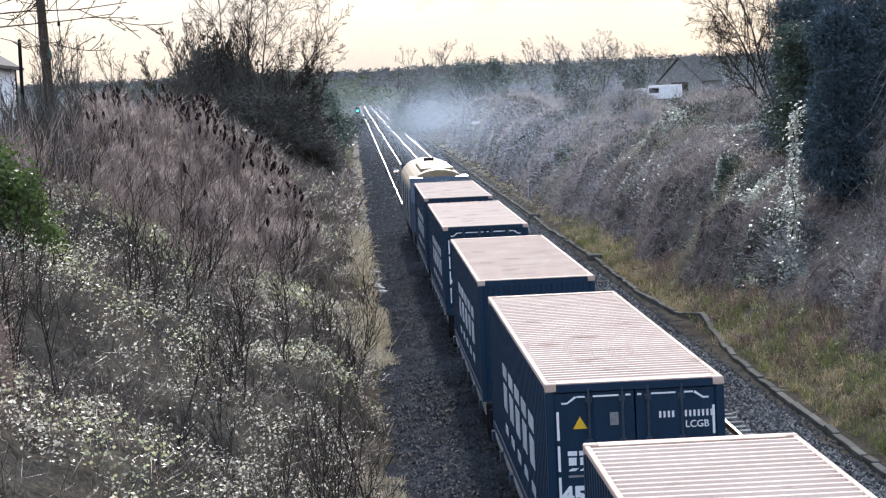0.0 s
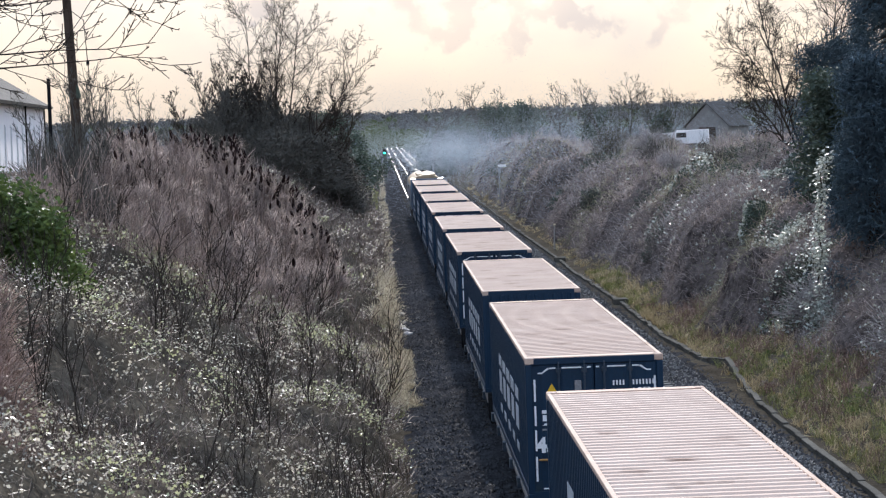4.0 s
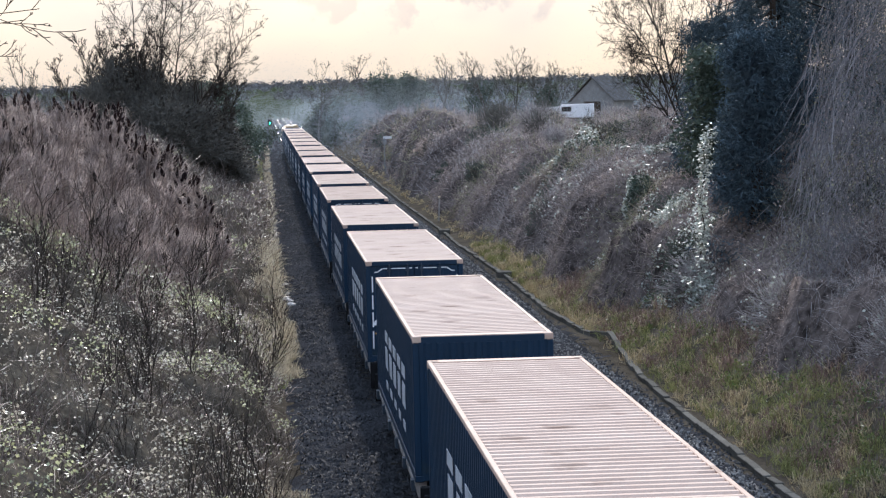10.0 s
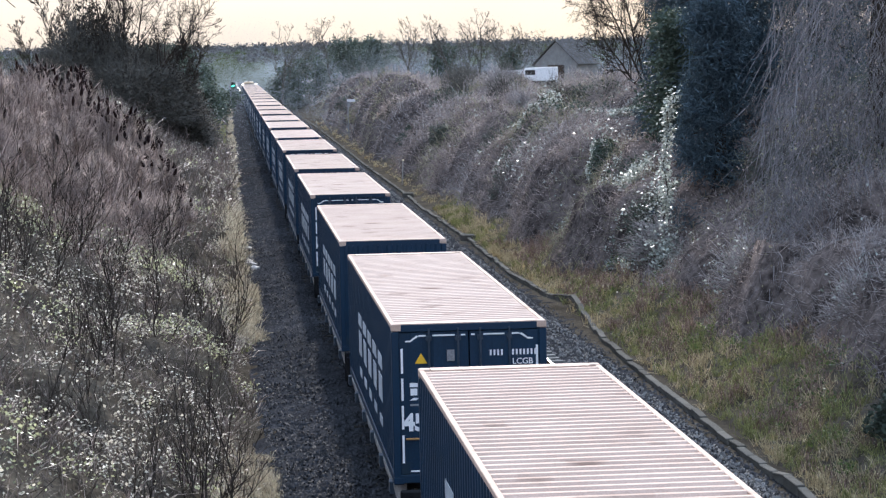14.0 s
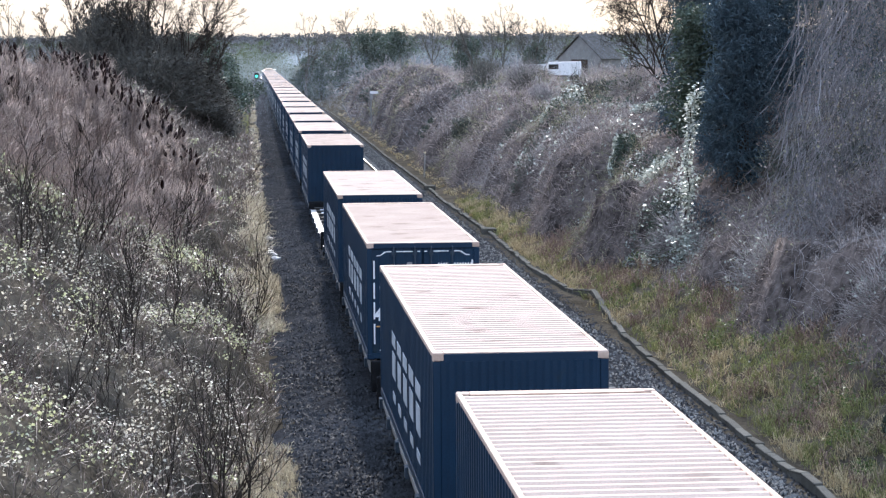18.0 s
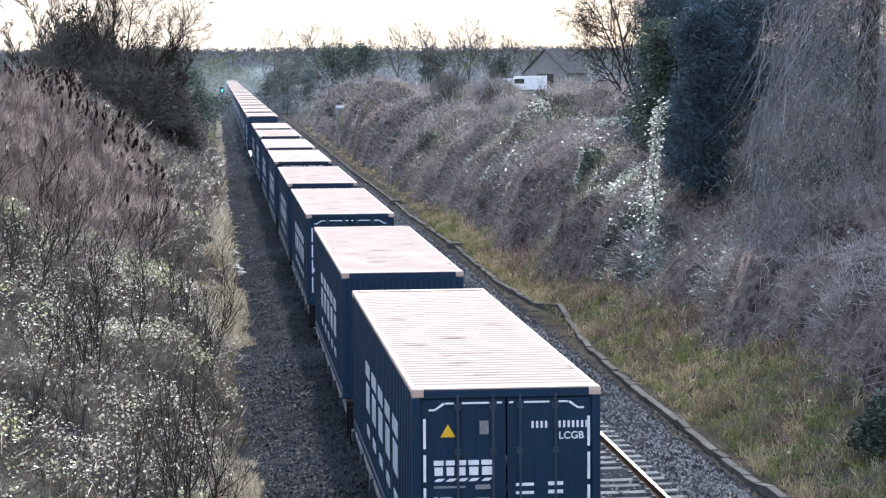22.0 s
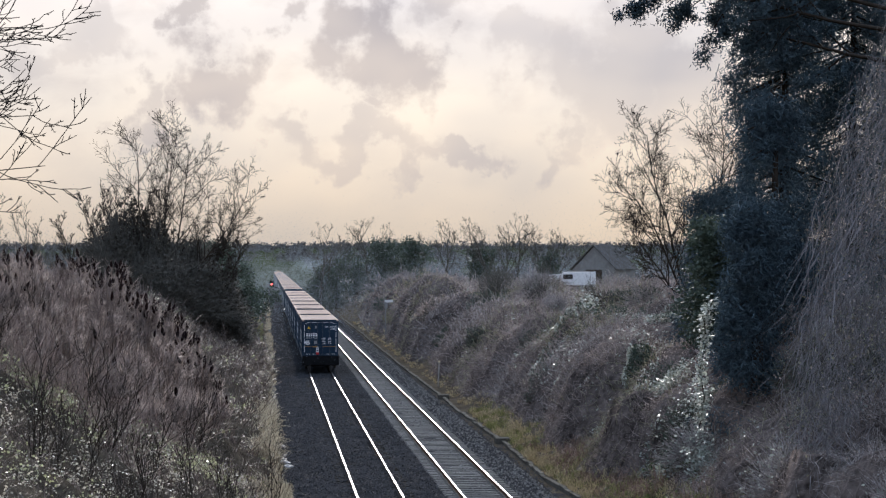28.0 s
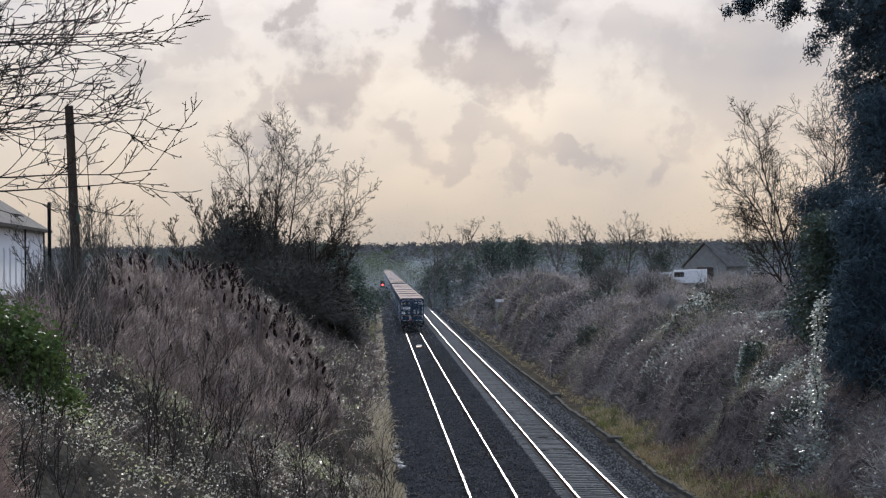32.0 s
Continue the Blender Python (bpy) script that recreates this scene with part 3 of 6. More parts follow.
build_track(LEFT, M_SLEEPER_D, "straight railway track with polished rails on oily dark sleepers")
build_track(RIGHT, M_SLEEPER, "straight railway track with polished rails on pale concrete sleepers")


def trough_x(y):
    """The cable trough wanders along the foot of the bank, with one kink."""
    return np.interp(y, (36, 43, 52, 60, 66, 70, 74, 76.2, 77.2, 78.5, 86, 97, 103, 127, 137, 175, 220, 280, 400),
                     (10.35, 10.2, 10.2, 10.28, 10.4, 10.66, 10.92, 11.0, 10.86, 10.55, 10.25, 10.32, 10.4, 10.14, 10.25, 10.12, 10.18, 10.2, 10.2))


def build_troughs():
    t = thing("cable_trough", "weathered concrete cable trough, its lids uneven along the track", "cable trough", "", "structure")
    me = None
    rng = np.random.default_rng(5)
    for k in range(270):
        y = 37 + k * 1.0
        x0, x1 = trough_x(y), trough_x(y + 1)
        if me is None:
            bm = boxed(-0.085, 0.085, 0.004, 0.99, 0.0, 0.05, bevel=0.012)
            box(bm, -0.07, 0.07, 0.0, 1.0, -0.16, 0.0)
            ob = part("trough_lid", bm, M_CONC, t)
            me = ob.data
        else:
            ob = new("trough_lid", me)
            ob.parent = t
        rise = lambda v: 0.24 * max(0.0, 1 - abs(v - 75.5) / 2.6) + 0.15 * max(0.0, 1 - abs(v - 42.6) / 1.6)
        hump = rise(y)
        ob.matrix_basis = pose(x0 + rng.normal(0, 0.02), y, -0.25 + hump + rng.normal(0, 0.012), rng.normal(0, 1.0) + math.degrees(math.atan(rise(y + 1) - rise(y))), rng.normal(0, 1.5), -math.degrees(math.atan2(x1 - x0, 1.0)))
    # a short dark plank under each hump
    for y in (75.5, 42.6):
        bm = boxed(-0.08, 0.08, -0.7, 0.7, -0.42, -0.3, bevel=0.01)
        ob = part("trough_support", bm, M_FRAME, t)
        ob.location = (float(trough_x(y)), y, 0)
    # junction boxes where cables leave the trough
    for y in (137.0, 104.0):
        ob = part("junction_box", boxed(-0.32, 0.32, -0.45, 0.45, -0.3, 0.02, bevel=0.03), M_CONC, t, "pale square junction box lid")
        ob.location = (float(trough_x(y)), y, -0.1)
    bm = bmesh.new()
    box(bm, 0.42, 0.58, 0, 300, -0.42, -0.27)
    ob = part("cess_kerb", bm, M_CONC)
    ob.location = (0, 120, 0)
    tagged(ob, "pale concrete kerb along the foot of the bank", "kerb", kind="structure")


build_troughs()

# ---- the train ----
LONG, WIDE, TALL, DECK = 13.716, 2.50, 2.591, 0.97
PITCH, INNER = 36.6, 17.5           # a twin wagon, and from its rear box to its front box
MOVERS = []                         # (thing, metres ahead of the last box's rear)


def rear_at(t):
    """Where the rear of the last box is after t seconds: the train gathers speed a little."""
    return ((-7.25558e-4 * t + 0.0605472) * t + 20.55968) * t - 443.0935


def ribbed(length, rib, depth, flat):
    """The wavy outline of a corrugated sheet: (along, out) pairs."""
    out, s = [], 0.0
    n = int(length / rib)
    for k in range(n):
        a = k * length / n
        b = length / n
        out += [(a, 0.0), (a + b * flat, 0.0), (a + b * (0.5), depth), (a + b * (0.5 + flat), depth)]
    return out + [(length, 0.0)]


def sheet(points, put_at, a, b, back):
    """A corrugated sheet with thickness between two edges."""
    bm = bmesh.new()
    rows = [[bm.verts.new(put_at(u, v + o, s)) for u, v in points] for s, o in ((a, 0), (b, 0), (b, -back), (a, -back))]
    for r in range(4):
        A, B = rows[r], rows[(r + 1) % 4]
        for i in range(len(points) - 1):
            bm.faces.new((A[i], A[i + 1], B[i + 1], B[i]))
    bmesh.ops.recalc_face_normals(bm, faces=bm.faces)
    return bm


def flag(bm, pts, y, d=0.004):
    """A thin marking on the rear face, from outline points (x, z)."""
    v = [bm.verts.new((x, y, z)) for x, z in pts]
    w = [bm.verts.new((x, y + d, z)) for x, z in pts]
    n = len(v)
    bm.faces.new(v), bm.faces.new(w[::-1])
    for i in range(n):
        bm.faces.new((v[i], w[i], w[(i + 1) % n], v[(i + 1) % n]))
    return bm


def bar(bm, x0, x1, z0, z1, y):
    return flag(bm, ((x0, z0), (x1, z0), (x1, z1), (x0, z1)), y)


def words(name, text, size, m, material, parent):
    cu = bpy.data.curves.new(name, "FONT")
    cu.body, cu.size, cu.extrude, cu.offset = text, size, 0.003, (0.045 if size > 0.2 else 0.012) * size
    tmp = bpy.data.objects.new(name, cu)
    me = bpy.data.meshes.new_from_object(tmp)
    me.transform(m)
    me.materials.append(material)
    ob = new(name, me)
    ob.parent = parent
    bpy.data.objects.remove(tmp)
    return ob


def container(doors_back):
    """A 45 ft box; its origin lies under the middle of its rear edge."""
    label = ("dark blue corrugated shipping container with pale roof, doors facing back" if doors_back
             else "dark blue corrugated shipping container with pale roof, plain end facing back")
    c = thing("shipping_container", label, "container", "containers on the train")
    h = WIDE / 2
    part("roof", sheet(ribbed(LONG - 0.5, 0.27, 0.031, 0.3), lambda u, v, s: (s, u + 0.25, TALL - 0.042 + v), -h + 0.07, h - 0.07, 0.01), M_ROOF, c, "pale weathered corrugated steel roof")
    for s in (-1, 1):
        bm = sheet(ribbed(LONG - 0.3, 0.28, 0.034, 0.3), lambda u, v, z, s=s: (s * (h - 0.045 + v), u + 0.15, z), 0.16, TALL - 0.07, 0.01)
        part("side_wall", bm, M_BLUE, c)
        part("top_rail", boxed(s * h - 0.035 - s * 0.035, s * h + 0.035 - s * 0.035, 0.12, LONG - 0.12, TALL - 0.075, TALL - 0.006, bevel=0.008), M_ROOF, c, "pale weathered top side rail")
        part("bottom_rail", boxed(s * h - 0.03 - s * 0.03, s * h + 0.03 - s * 0.03, 0.12, LONG - 0.12, 0.02, 0.17, bevel=0.01), M_BLUE, c)
        for y in (0.0, LONG):
            e = 1 if y == 0 else -1
            part("corner_post", boxed(s * h - 0.06 - s * 0.06, s * h + 0.06 - s * 0.06, min(y, y + e * 0.14), max(y, y + e * 0.14), 0.12, TALL - 0.12, bevel=0.012), M_BLUE, c)
            for z in (0.0, TALL - 0.118):
                x = s * (h - 0.081)
                part("corner_casting", boxed(x - 0.083, x + 0.083, min(y - e * 0.004, y + e * 0.178), max(y - e * 0.004, y + e * 0.178), z, z + 0.121, bevel=0.014), M_ROOF if z else M_BLUE, c)
        # large white brand panel along the side: plain letter-like shapes
        bm = bmesh.new()
        for k in range(5):
            y0 = 2.6 + k * 1.55
            x = s * (h - 0.003)
            box(bm, x - 0.004, x + 0.004, y0, y0 + 1.05, 1.52, 1.75)
            box(bm, x - 0.004, x + 0.004, y0 + 0.05, y0 + 0.95, 0.95, 1.40)
            box(bm, x - 0.004, x + 0.004, y0 + 0.1, y0 + 0.85, 0.52, 0.68)
        pieces("side_panel", bm, M_GREYMARK, c, "faded white brand block painted on the side")
    for y in (0.0, LONG):
        e = 1 if y == 0 else -1
        part("header", boxed(-h + 0.1, h - 0.1, min(y, y + e * 0.12), max(y, y + e * 0.12), TALL - 0.13, TALL - 0.01, bevel=0.01), M_BLUE, c)
        part("roof_edge", boxed(-h + 0.16, h - 0.16, min(y + e * 0.005, y + e * 0.27), max(y + e * 0.005, y + e * 0.27), TALL - 0.012, TALL + 0.004), M_ROOF, c)
        part("end_sill", boxed(-h + 0.1, h - 0.1, min(y, y + e * 0.12), max(y, y + e * 0.12), 0.02, 0.16, bevel=0.01), M_BLUE, c)
    door_y, plain_y = (0.03, LONG - 0.03) if doors_back else (LONG - 0.03, 0.03)
    e = 1 if doors_back else -1
    for s in (-1, 1):
        x0, x1 = (-h + 0.12, -0.012) if s < 0 else (0.012, h - 0.12)
        bm = sheet(ribbed(x1 - x0, 0.29, 0.016, 0.36), lambda u, v, z, x0=x0: (x0 + u, door_y - e * v, z), 0.17, TALL - 0.14, 0.03)
        door = part("door", bm, M_BLUE, c)
        for f in (0.15, 0.57):
            x = x0 + (x1 - x0) * f if s > 0 else x1 - (x1 - x0) * f
            bm = rod(bmesh.new(), (x, door_y - e * 0.035, 0.1), (x, door_y - e * 0.035, TALL - 0.08), 0.017)
            for z in (0.22, 0.95, 1.75, 2.35):
                box(bm, x - 0.045, x + 0.045, door_y - 0.04, door_y + 0.04, z - 0.04, z + 0.04, bevel=0.008)
            part("locking_bar", bm, M_LOCKBAR, door, "grey steel locking bar")
            part("bar_handle", rod(bmesh.new(), (x, door_y - e * 0.05, 0.74), (x + 0.40 * s, door_y - e * 0.05, 0.74), 0.017), M_OCHRE, door, "worn orange handle")
    bm = sheet(ribbed(WIDE - 0.24, 0.22, 0.03, 0.3), lambda u, v, z: (u - h + 0.12, plain_y + e * 0.03 + e * v, z), 0.15, TALL - 0.12, 0.01)
    part("end_wall", bm, M_BLUE, c)
    # markings on the face that looks back
    y = door_y - 0.022 if doors_back else plain_y - 0.006
    if doors_back:
        W = bmesh.new()
        for x0, x1 in ((-0.815, -0.70), (-0.59, -0.23), (-0.13, -0.06), (0.03, 0.09), (0.23, 0.57), (0.69, 0.815)):
            bar(W, x0, x1, 2.385, 2.41, y)
        for s in (-1, 1):
            flag(W, ((s * 0.82, 2.385), (s * 0.95, 2.30), (s * 1.03, 2.30), (s * 1.03, 2.325), (s * 0.955, 2.325), (s * 0.84, 2.41)), y)
        for s in (-1, 1):
            for z0, z1 in ((0.35, 0.8), (0.9, 1.28), (1.36, 1.72), (1.8, 2.2)):
                bar(W, s * 1.09 - 0.018, s * 1.09 + 0.018, z0, z1, -0.006)
        for x0, x1 in ((-0.98, -0.58), (-0.50, -0.36), (0.42, 0.62), (0.75, 1.0)):
            bar(W, x0, x1, 0.2, 0.225, y)
        pieces("edge_stripe", W, M_WHITE, c, "white reflective edge stripe")
        W = bmesh.new()     # brand panel: five plain blocks, a row of dashes below
        for x, w in ((-0.97, 0.13), (-0.81, 0.12), (-0.66, 0.12), (-0.51, 0.14), (-0.34, 0.16)):
            bar(W, x, x + w, 1.575, 1.64, y), bar(W, x + 0.01, x + w - 0.01, 1.44, 1.55, y)
            flag(W, ((x, 1.36), (x + 0.1, 1.36), (x + 0.15, 1.40), (x + 0.05, 1.40)), y)
        pieces("brand_block", W, M_WHITE, c, "white painted brand block")
        words("size_mark", "45", 0.37, Matrix.Translation((-1.09, y, 0.88)) @ Matrix.Rotation(math.pi / 2, 4, "X"), M_WHITE, c)
        words("size_code", "LCGB", 0.135, Matrix.Translation((0.69, y, 1.90)) @ Matrix.Rotation(math.pi / 2, 4, "X"), M_WHITE, c)
        W = bmesh.new()
        for x, w in ((0.33, 0.05), (0.39, 0.05), (0.45, 0.05), (0.51, 0.05), (0.69, 0.05), (0.75, 0.05), (0.81, 0.05), (0.87, 0.05), (0.93, 0.05), (0.99, 0.05), (1.05, 0.05)):
            bar(W, x, x + w - 0.02, 2.05, 2.14, y)
        for z in (1.28, 1.17, 1.04, 0.92):
            bar(W, 0.12, 0.36, z, z + 0.04, y), bar(W, 0.55, 0.75, z, z + 0.05, y)
        tagged(part("data_panel", W, M_WHITE, c), "small white data rows", kind="stuff")
        W = bmesh.new()
        bar(W, -0.42, -0.22, 0.90, 1.14, y), bar(W, -0.97, -0.55, 1.27, 1.30, y)
        pieces("grey_plate", W, M_STEEL, c)
        W = bar(bmesh.new(), -0.36, -0.24, 1.98, 2.16, y)
        bar(W, -0.42, -0.22, 1.25, 1.31, y)
        pieces("approval_plate", W, M_STEEL, c)
        W = bmesh.new()
        bar(W, -0.5, -0.16, 0.68, 0.76, y - 0.035)
        part("handle_cover", W, M_OCHRE, c, "worn yellow handle cover")
        W = flag(bmesh.new(), ((-0.88, 1.95), (-0.68, 1.95), (-0.78, 2.12)), y)
        part("warning_sign", W, M_YELLOW, c, "yellow warning triangle")
    else:
        W = flag(bmesh.new(), ((0.0, 2.03), (0.17, 2.03), (0.17, 2.11), (0.085, 2.22), (0.0, 2.11)), y)
        part("warning_sign", W, M_YELLOW, c, "yellow warning sign")
        W = bmesh.new()
        for k in range(7):
            bar(W, 0.66, 0.71, 2.14 - k * 0.075, 2.195 - k * 0.075, y)
        bar(W, -0.2, 0.28, 2.42, 2.45, y)
        tagged(part("data_panel", W, M_WHITE, c), "upright white data row", kind="stuff")
    return c


def wagon():
    """One half of a twin flat wagon, 18.3 m, under its box; origin on the rail below the box's rear edge."""
    w = thing("container_flat_wagon", "grimy container flat wagon with worn pale side sills", "wagon", "wagons of the train")
    a, b = -1.4, 15.2
    for s in (-1, 1):
        bm = sweep([(s * 1.02, DECK - 0.03), (s * 1.24, DECK - 0.03), (s * 1.24, DECK - 0.1), (s * 1.18, DECK - 0.32), (s * 1.06, DECK - 0.32)], "y", 0.3, 13.4)
        part("side_sill", bm, M_SILL, w, "scuffed pale side sill")
        for k in range(6):
            y = 0.4 + k * 2.58
            part("container_spigot", boxed(s * 1.25 - 0.05, s * 1.25 + 0.05, y, y + 0.3, DECK - 0.22, DECK - 0.02, bevel=0.01), M_LOCKBAR, w)
    part("centre_sill", boxed(-0.25, 0.25, a, b, DECK - 0.38, DECK - 0.05), M_FRAME, w)
    for k in range(9):
        y = a + 0.15 + k * 1.97
        part("cross_bearer", boxed(-1.05, 1.05, y, y + 0.26, DECK - 0.2, DECK - 0.012, bevel=0.01), M_FRAME, w)
    for y in (0.3, 13.2):
        bog = thing_part("bogie", w, (0, y, 0))
        for s in (-1, 1):
            part("bogie_frame", sweep([(-1.25, 0.35), (-0.5, 0.35), (-0.3, 0.2), (0.3, 0.2), (0.5, 0.35), (1.25, 0.35), (1.25, 0.58), (0.4, 0.66), (-0.4, 0.66), (-1.25, 0.58)], "x", s * 1.0 - 0.06, s * 1.0 + 0.06), M_FRAME, bog)
            for wy in (-0.9, 0.9):
                bm = rod(bmesh.new(), (s * 0.685, wy, 0.46), (s * 0.815, wy, 0.46), 0.46, 24)
                rod(bm, (s * 0.66, wy, 0.46), (s * 0.69, wy, 0.46), 0.49, 24)
                part("wheel", bm, M_STEEL, bog)
        for wy in (-0.9, 0.9):
            part("axle", rod(bmesh.new(), (-0.98, wy, 0.46), (0.98, wy, 0.46), 0.08, 10), M_FRAME, bog)
    for y, e in ((a, -1), (b, 1)):
        part("headstock", boxed(-1.25, 1.25, y - 0.08, y + 0.08, DECK - 0.50, DECK + 0.16, bevel=0.02), M_BLACK, w)
        for s in (-1, 1):
            bm = rod(bmesh.new(), (s * 0.875, y, 0.95 - 0.22), (s * 0.875, y + e * 0.3, 0.95 - 0.22), 0.09, 12)
            rod(bm, (s * 0.875, y + e * 0.3, 0.73), (s * 0.875, y + e * 0.35, 0.73), 0.24, 16)
            part("buffer", bm, M_BLACK, w)
        part("coupling_hook", rod(bmesh.new(), (0, y, 0.70), (0, y + e * 0.4, 0.64), 0.05), M_BLACK, w)
    return w


def thing_part(name, parent, at):
    ob = new(name)
    ob.empty_display_size = 0.2
    ob.parent = parent
    ob.location = at
    return ob


def build_train():
    back, plain, flat = container(True), container(False), wagon()
    used = {back: False, plain: False, flat: False}

    def place(ob, ahead, z):
        c = copy_thing(ob, pose(LEFT, ahead, z)) if used[ob] else ob
        used[ob] = True
        c.matrix_basis = pose(LEFT, ahead, z)
        MOVERS.append((c, ahead, z))
        return c
    first = None
    for k in range(15):
        for slot, box_kind in ((0.0, back), (INNER, plain)):
            w = place(flat, k * PITCH + slot, 0)
            first = first or w
            if not (k == 4 and slot == 0.0):
                place(box_kind, k * PITCH + slot, DECK)
    # tail of the last wagon
    t = thing("tail_lamp", "white portable tail lamp with a red base on the last wagon", "tail lamp")
    bm = sweep([(-0.085, 0.12), (0.085, 0.12), (0.085, 0.36), (0.055, 0.47), (-0.055, 0.47), (-0.085, 0.36)], "y", -0.09, 0.0)
    bm.transform(Matrix.Translation((0, 0, 0.12)))
    part("casing", bm, M_WHITE, t)
    part("lens", rod(bmesh.new(), (0, -0.085, 0.36), (0, -0.105, 0.36), 0.06, 16), M_BLACK, t)
    part("window", boxed(-0.05, 0.05, -0.096, -0.08, 0.48, 0.54), M_BLACK, t)
    part("base", boxed(-0.09, 0.09, -0.1, 0.005, 0.08, 0.24, bevel=0.01), M_RED, t, "red reflective base")
    part("bracket", boxed(-0.04, 0.04, -0.04, 0.02, 0.0, 0.09), M_BLACK, t)
    t.matrix_basis = pose(LEFT - 0.22, -1.42, DECK + 0.16)
    MOVERS.append((t, -1.42, DECK + 0.16, -0.22))
    return first


build_train()


def locomotive():
    """A long diesel locomotive with an arched roof, ahead of the first wagon."""
    t = thing("diesel_locomotive", "dark diesel locomotive with a sunlit arched roof", "locomotive")
    n = 14
    arch = [(1.33 * math.cos(math.pi * k / n), 3.05 + 0.82 * math.sin(math.pi * k / n)) for k in range(n + 1)]
    part("body", sweep([(-1.33, 1.25), (1.33, 1.25), (1.33, 3.04), (-1.33, 3.04)], "y", 1.6, 19.8), M_LOCO, t)
    part("roof", sweep(arch, "y", 1.5, 19.9), M_LOCOROOF, t, "cream arched roof")
    for y0, e in ((0.3, 1), (21.1, -1)):
        bm = sweep([(y0, 1.2), (y0 + e * 1.6, 1.2), (y0 + e * 1.6, 3.6), (y0 + e * 0.75, 3.55), (y0 + e * 0.15, 2.5)], "x", -1.3, 1.3)
        cab = part("cab", bm, M_LOCO, t)
        for s in (-1, 1):
            w = boxed(s * 0.6 - 0.45, s * 0.6 + 0.45, -0.03, 0.03, -0.38, 0.38)
            w.transform(Matrix.Translation((0, y0 + e * 0.44, 3.02)) @ Matrix.Rotation(radians(-30 * e), 4, "X"))
            part("windscreen", w, M_GLASS, cab)
        part("yellow_front", boxed(-1.1, 1.1, y0 - 0.03 + e * 0.1, y0 + 0.03 + e * 0.1, 1.3, 2.3), M_YELLOW, cab, "yellow warning end")
    for k in range(4):
        part("roof_vent", boxed(-0.75, 0.75, 3.2 + k * 2.3, 4.6 + k * 2.3, 3.72, 3.90, bevel=0.03), M_LOCOROOF, t)
    part("exhaust_pipe", boxed(-0.25, 0.25, 14.2, 15.2, 3.75, 4.0, bevel=0.02), M_BLACK, t)
    for s in (-1, 1):
        for k in range(7):
            part("side_grille", boxed(s * 1.335 - 0.02, s * 1.335 + 0.02, 3.0 + k * 2.0, 4.5 + k * 2.0, 1.6, 2.9, bevel=0.01), M_BLACK if k % 2 else M_STEEL, t)
    part("fuel_tank", boxed(-1.2, 1.2, 7.5, 13.9, 0.35, 1.2, bevel=0.08), M_BLACK, t)
    for y in (4.2, 17.2):
        bog = thing_part("bogie", t, (0, y, 0))
        for s in (-1, 1):
            part("bogie_frame", boxed(s * 1.1 - 0.08, s * 1.1 + 0.08, -2.2, 2.2, 0.45, 0.95, bevel=0.03), M_FRAME, bog)
            for wy in (-1.7, 0.0, 1.7):
                part("wheel", rod(bmesh.new(), (s * 0.68, wy, 0.53), (s * 0.82, wy, 0.53), 0.53, 24), M_STEEL, bog)
    t.matrix_basis = pose(LEFT, 15 * PITCH - 1.2, 0)
    MOVERS.append((t, 15 * PITCH - 1.2, 0))


locomotive()

# ---- vegetation ----


def on_bank(rng, n, x0, x1, y0, y1, power=1.0):
    x = rng.uniform(x0, x1, n)
    y = y0 + (y1 - y0) * rng.random(n) ** power
    return np.stack([x, y, ground_z(x, y)], 1)


def mound(x, y, seed=0.0):
    """How high the thicket stands: humps a few metres across."""
    h = np.sin(x * 0.83 + seed) * np.sin(y * 0.36 + seed * 2) + 0.7 * np.sin(x * 0.47 - y * 0.29 + seed * 3) + 0.5 * np.sin(x * 1.7 + y * 0.8 + seed)
    return np.clip(0.55 + 0.32 * h, 0.12, 1.3)


def humps(rng, n, x0, x1, y0, y1, power, r0, r1):
    """Places and sizes of bramble mounds on a stretch of bank."""
    c = on_bank(rng, n, x0, x1, y0, y1, power)
    r = rng.uniform(r0, r1, n) * (0.8 + 0.5 * mound(c[:, 0], c[:, 1], 1.7))
    return c, r


def thicket(name, label, seed, n, per, x0, x1, y0, y1, r0, r1, r, material, power=1.0, sag=0.9, squat=0.85, upright=0.0, where=None):
    """Mounds of arching canes: short twigs all over each mound, longer canes hanging from it."""
    rng = np.random.default_rng(seed)
    c, rad = humps(rng, n, x0, x1, y0, y1, power, r0, r1)
    if where is not None:
        s = where(c[:, 0], c[:, 1])
        c, rad = c[s], rad[s]
        n = len(c)
    m = n * per
    u = unit(rng.normal(0, 1, (m, 3)) * np.array([[1, 1, 0.8]]) + np.array([[0, -0.12, 0.35]]))
    u[:, 2] = np.abs(u[:, 2])
    R = np.repeat(rad, per)[:, None]
    p = np.repeat(c, per, 0) + u * R * rng.uniform(0.25, 0.95, (m, 1)) * np.array([[1, 1, squat]])
    d = unit(u * 0.8 + rng.normal(0, 0.55, (m, 3)) + np.array([[0, 0, upright]]))
    far = np.clip(p[:, 1] / 95, 0.7, 3.0)
    k = int(m * 0.45)
    ln = R[:, 0] * rng.uniform(0.25, 0.75, m)
    rr = r * rng.uniform(0.6, 1.5, m) * far
    a = arches(rng, p[:k], d[:k], ln[:k] * 1.4, rr[:k], rng.uniform(0.3, 1.8, k) * sag)
    b = spikes(p[k:], p[k:] + d[k:] * ln[k:, None], rr[k:])
    ob = cloud(name, *joined(a, b), material)
    return tagged(ob, label, "scrub", kind="stuff")


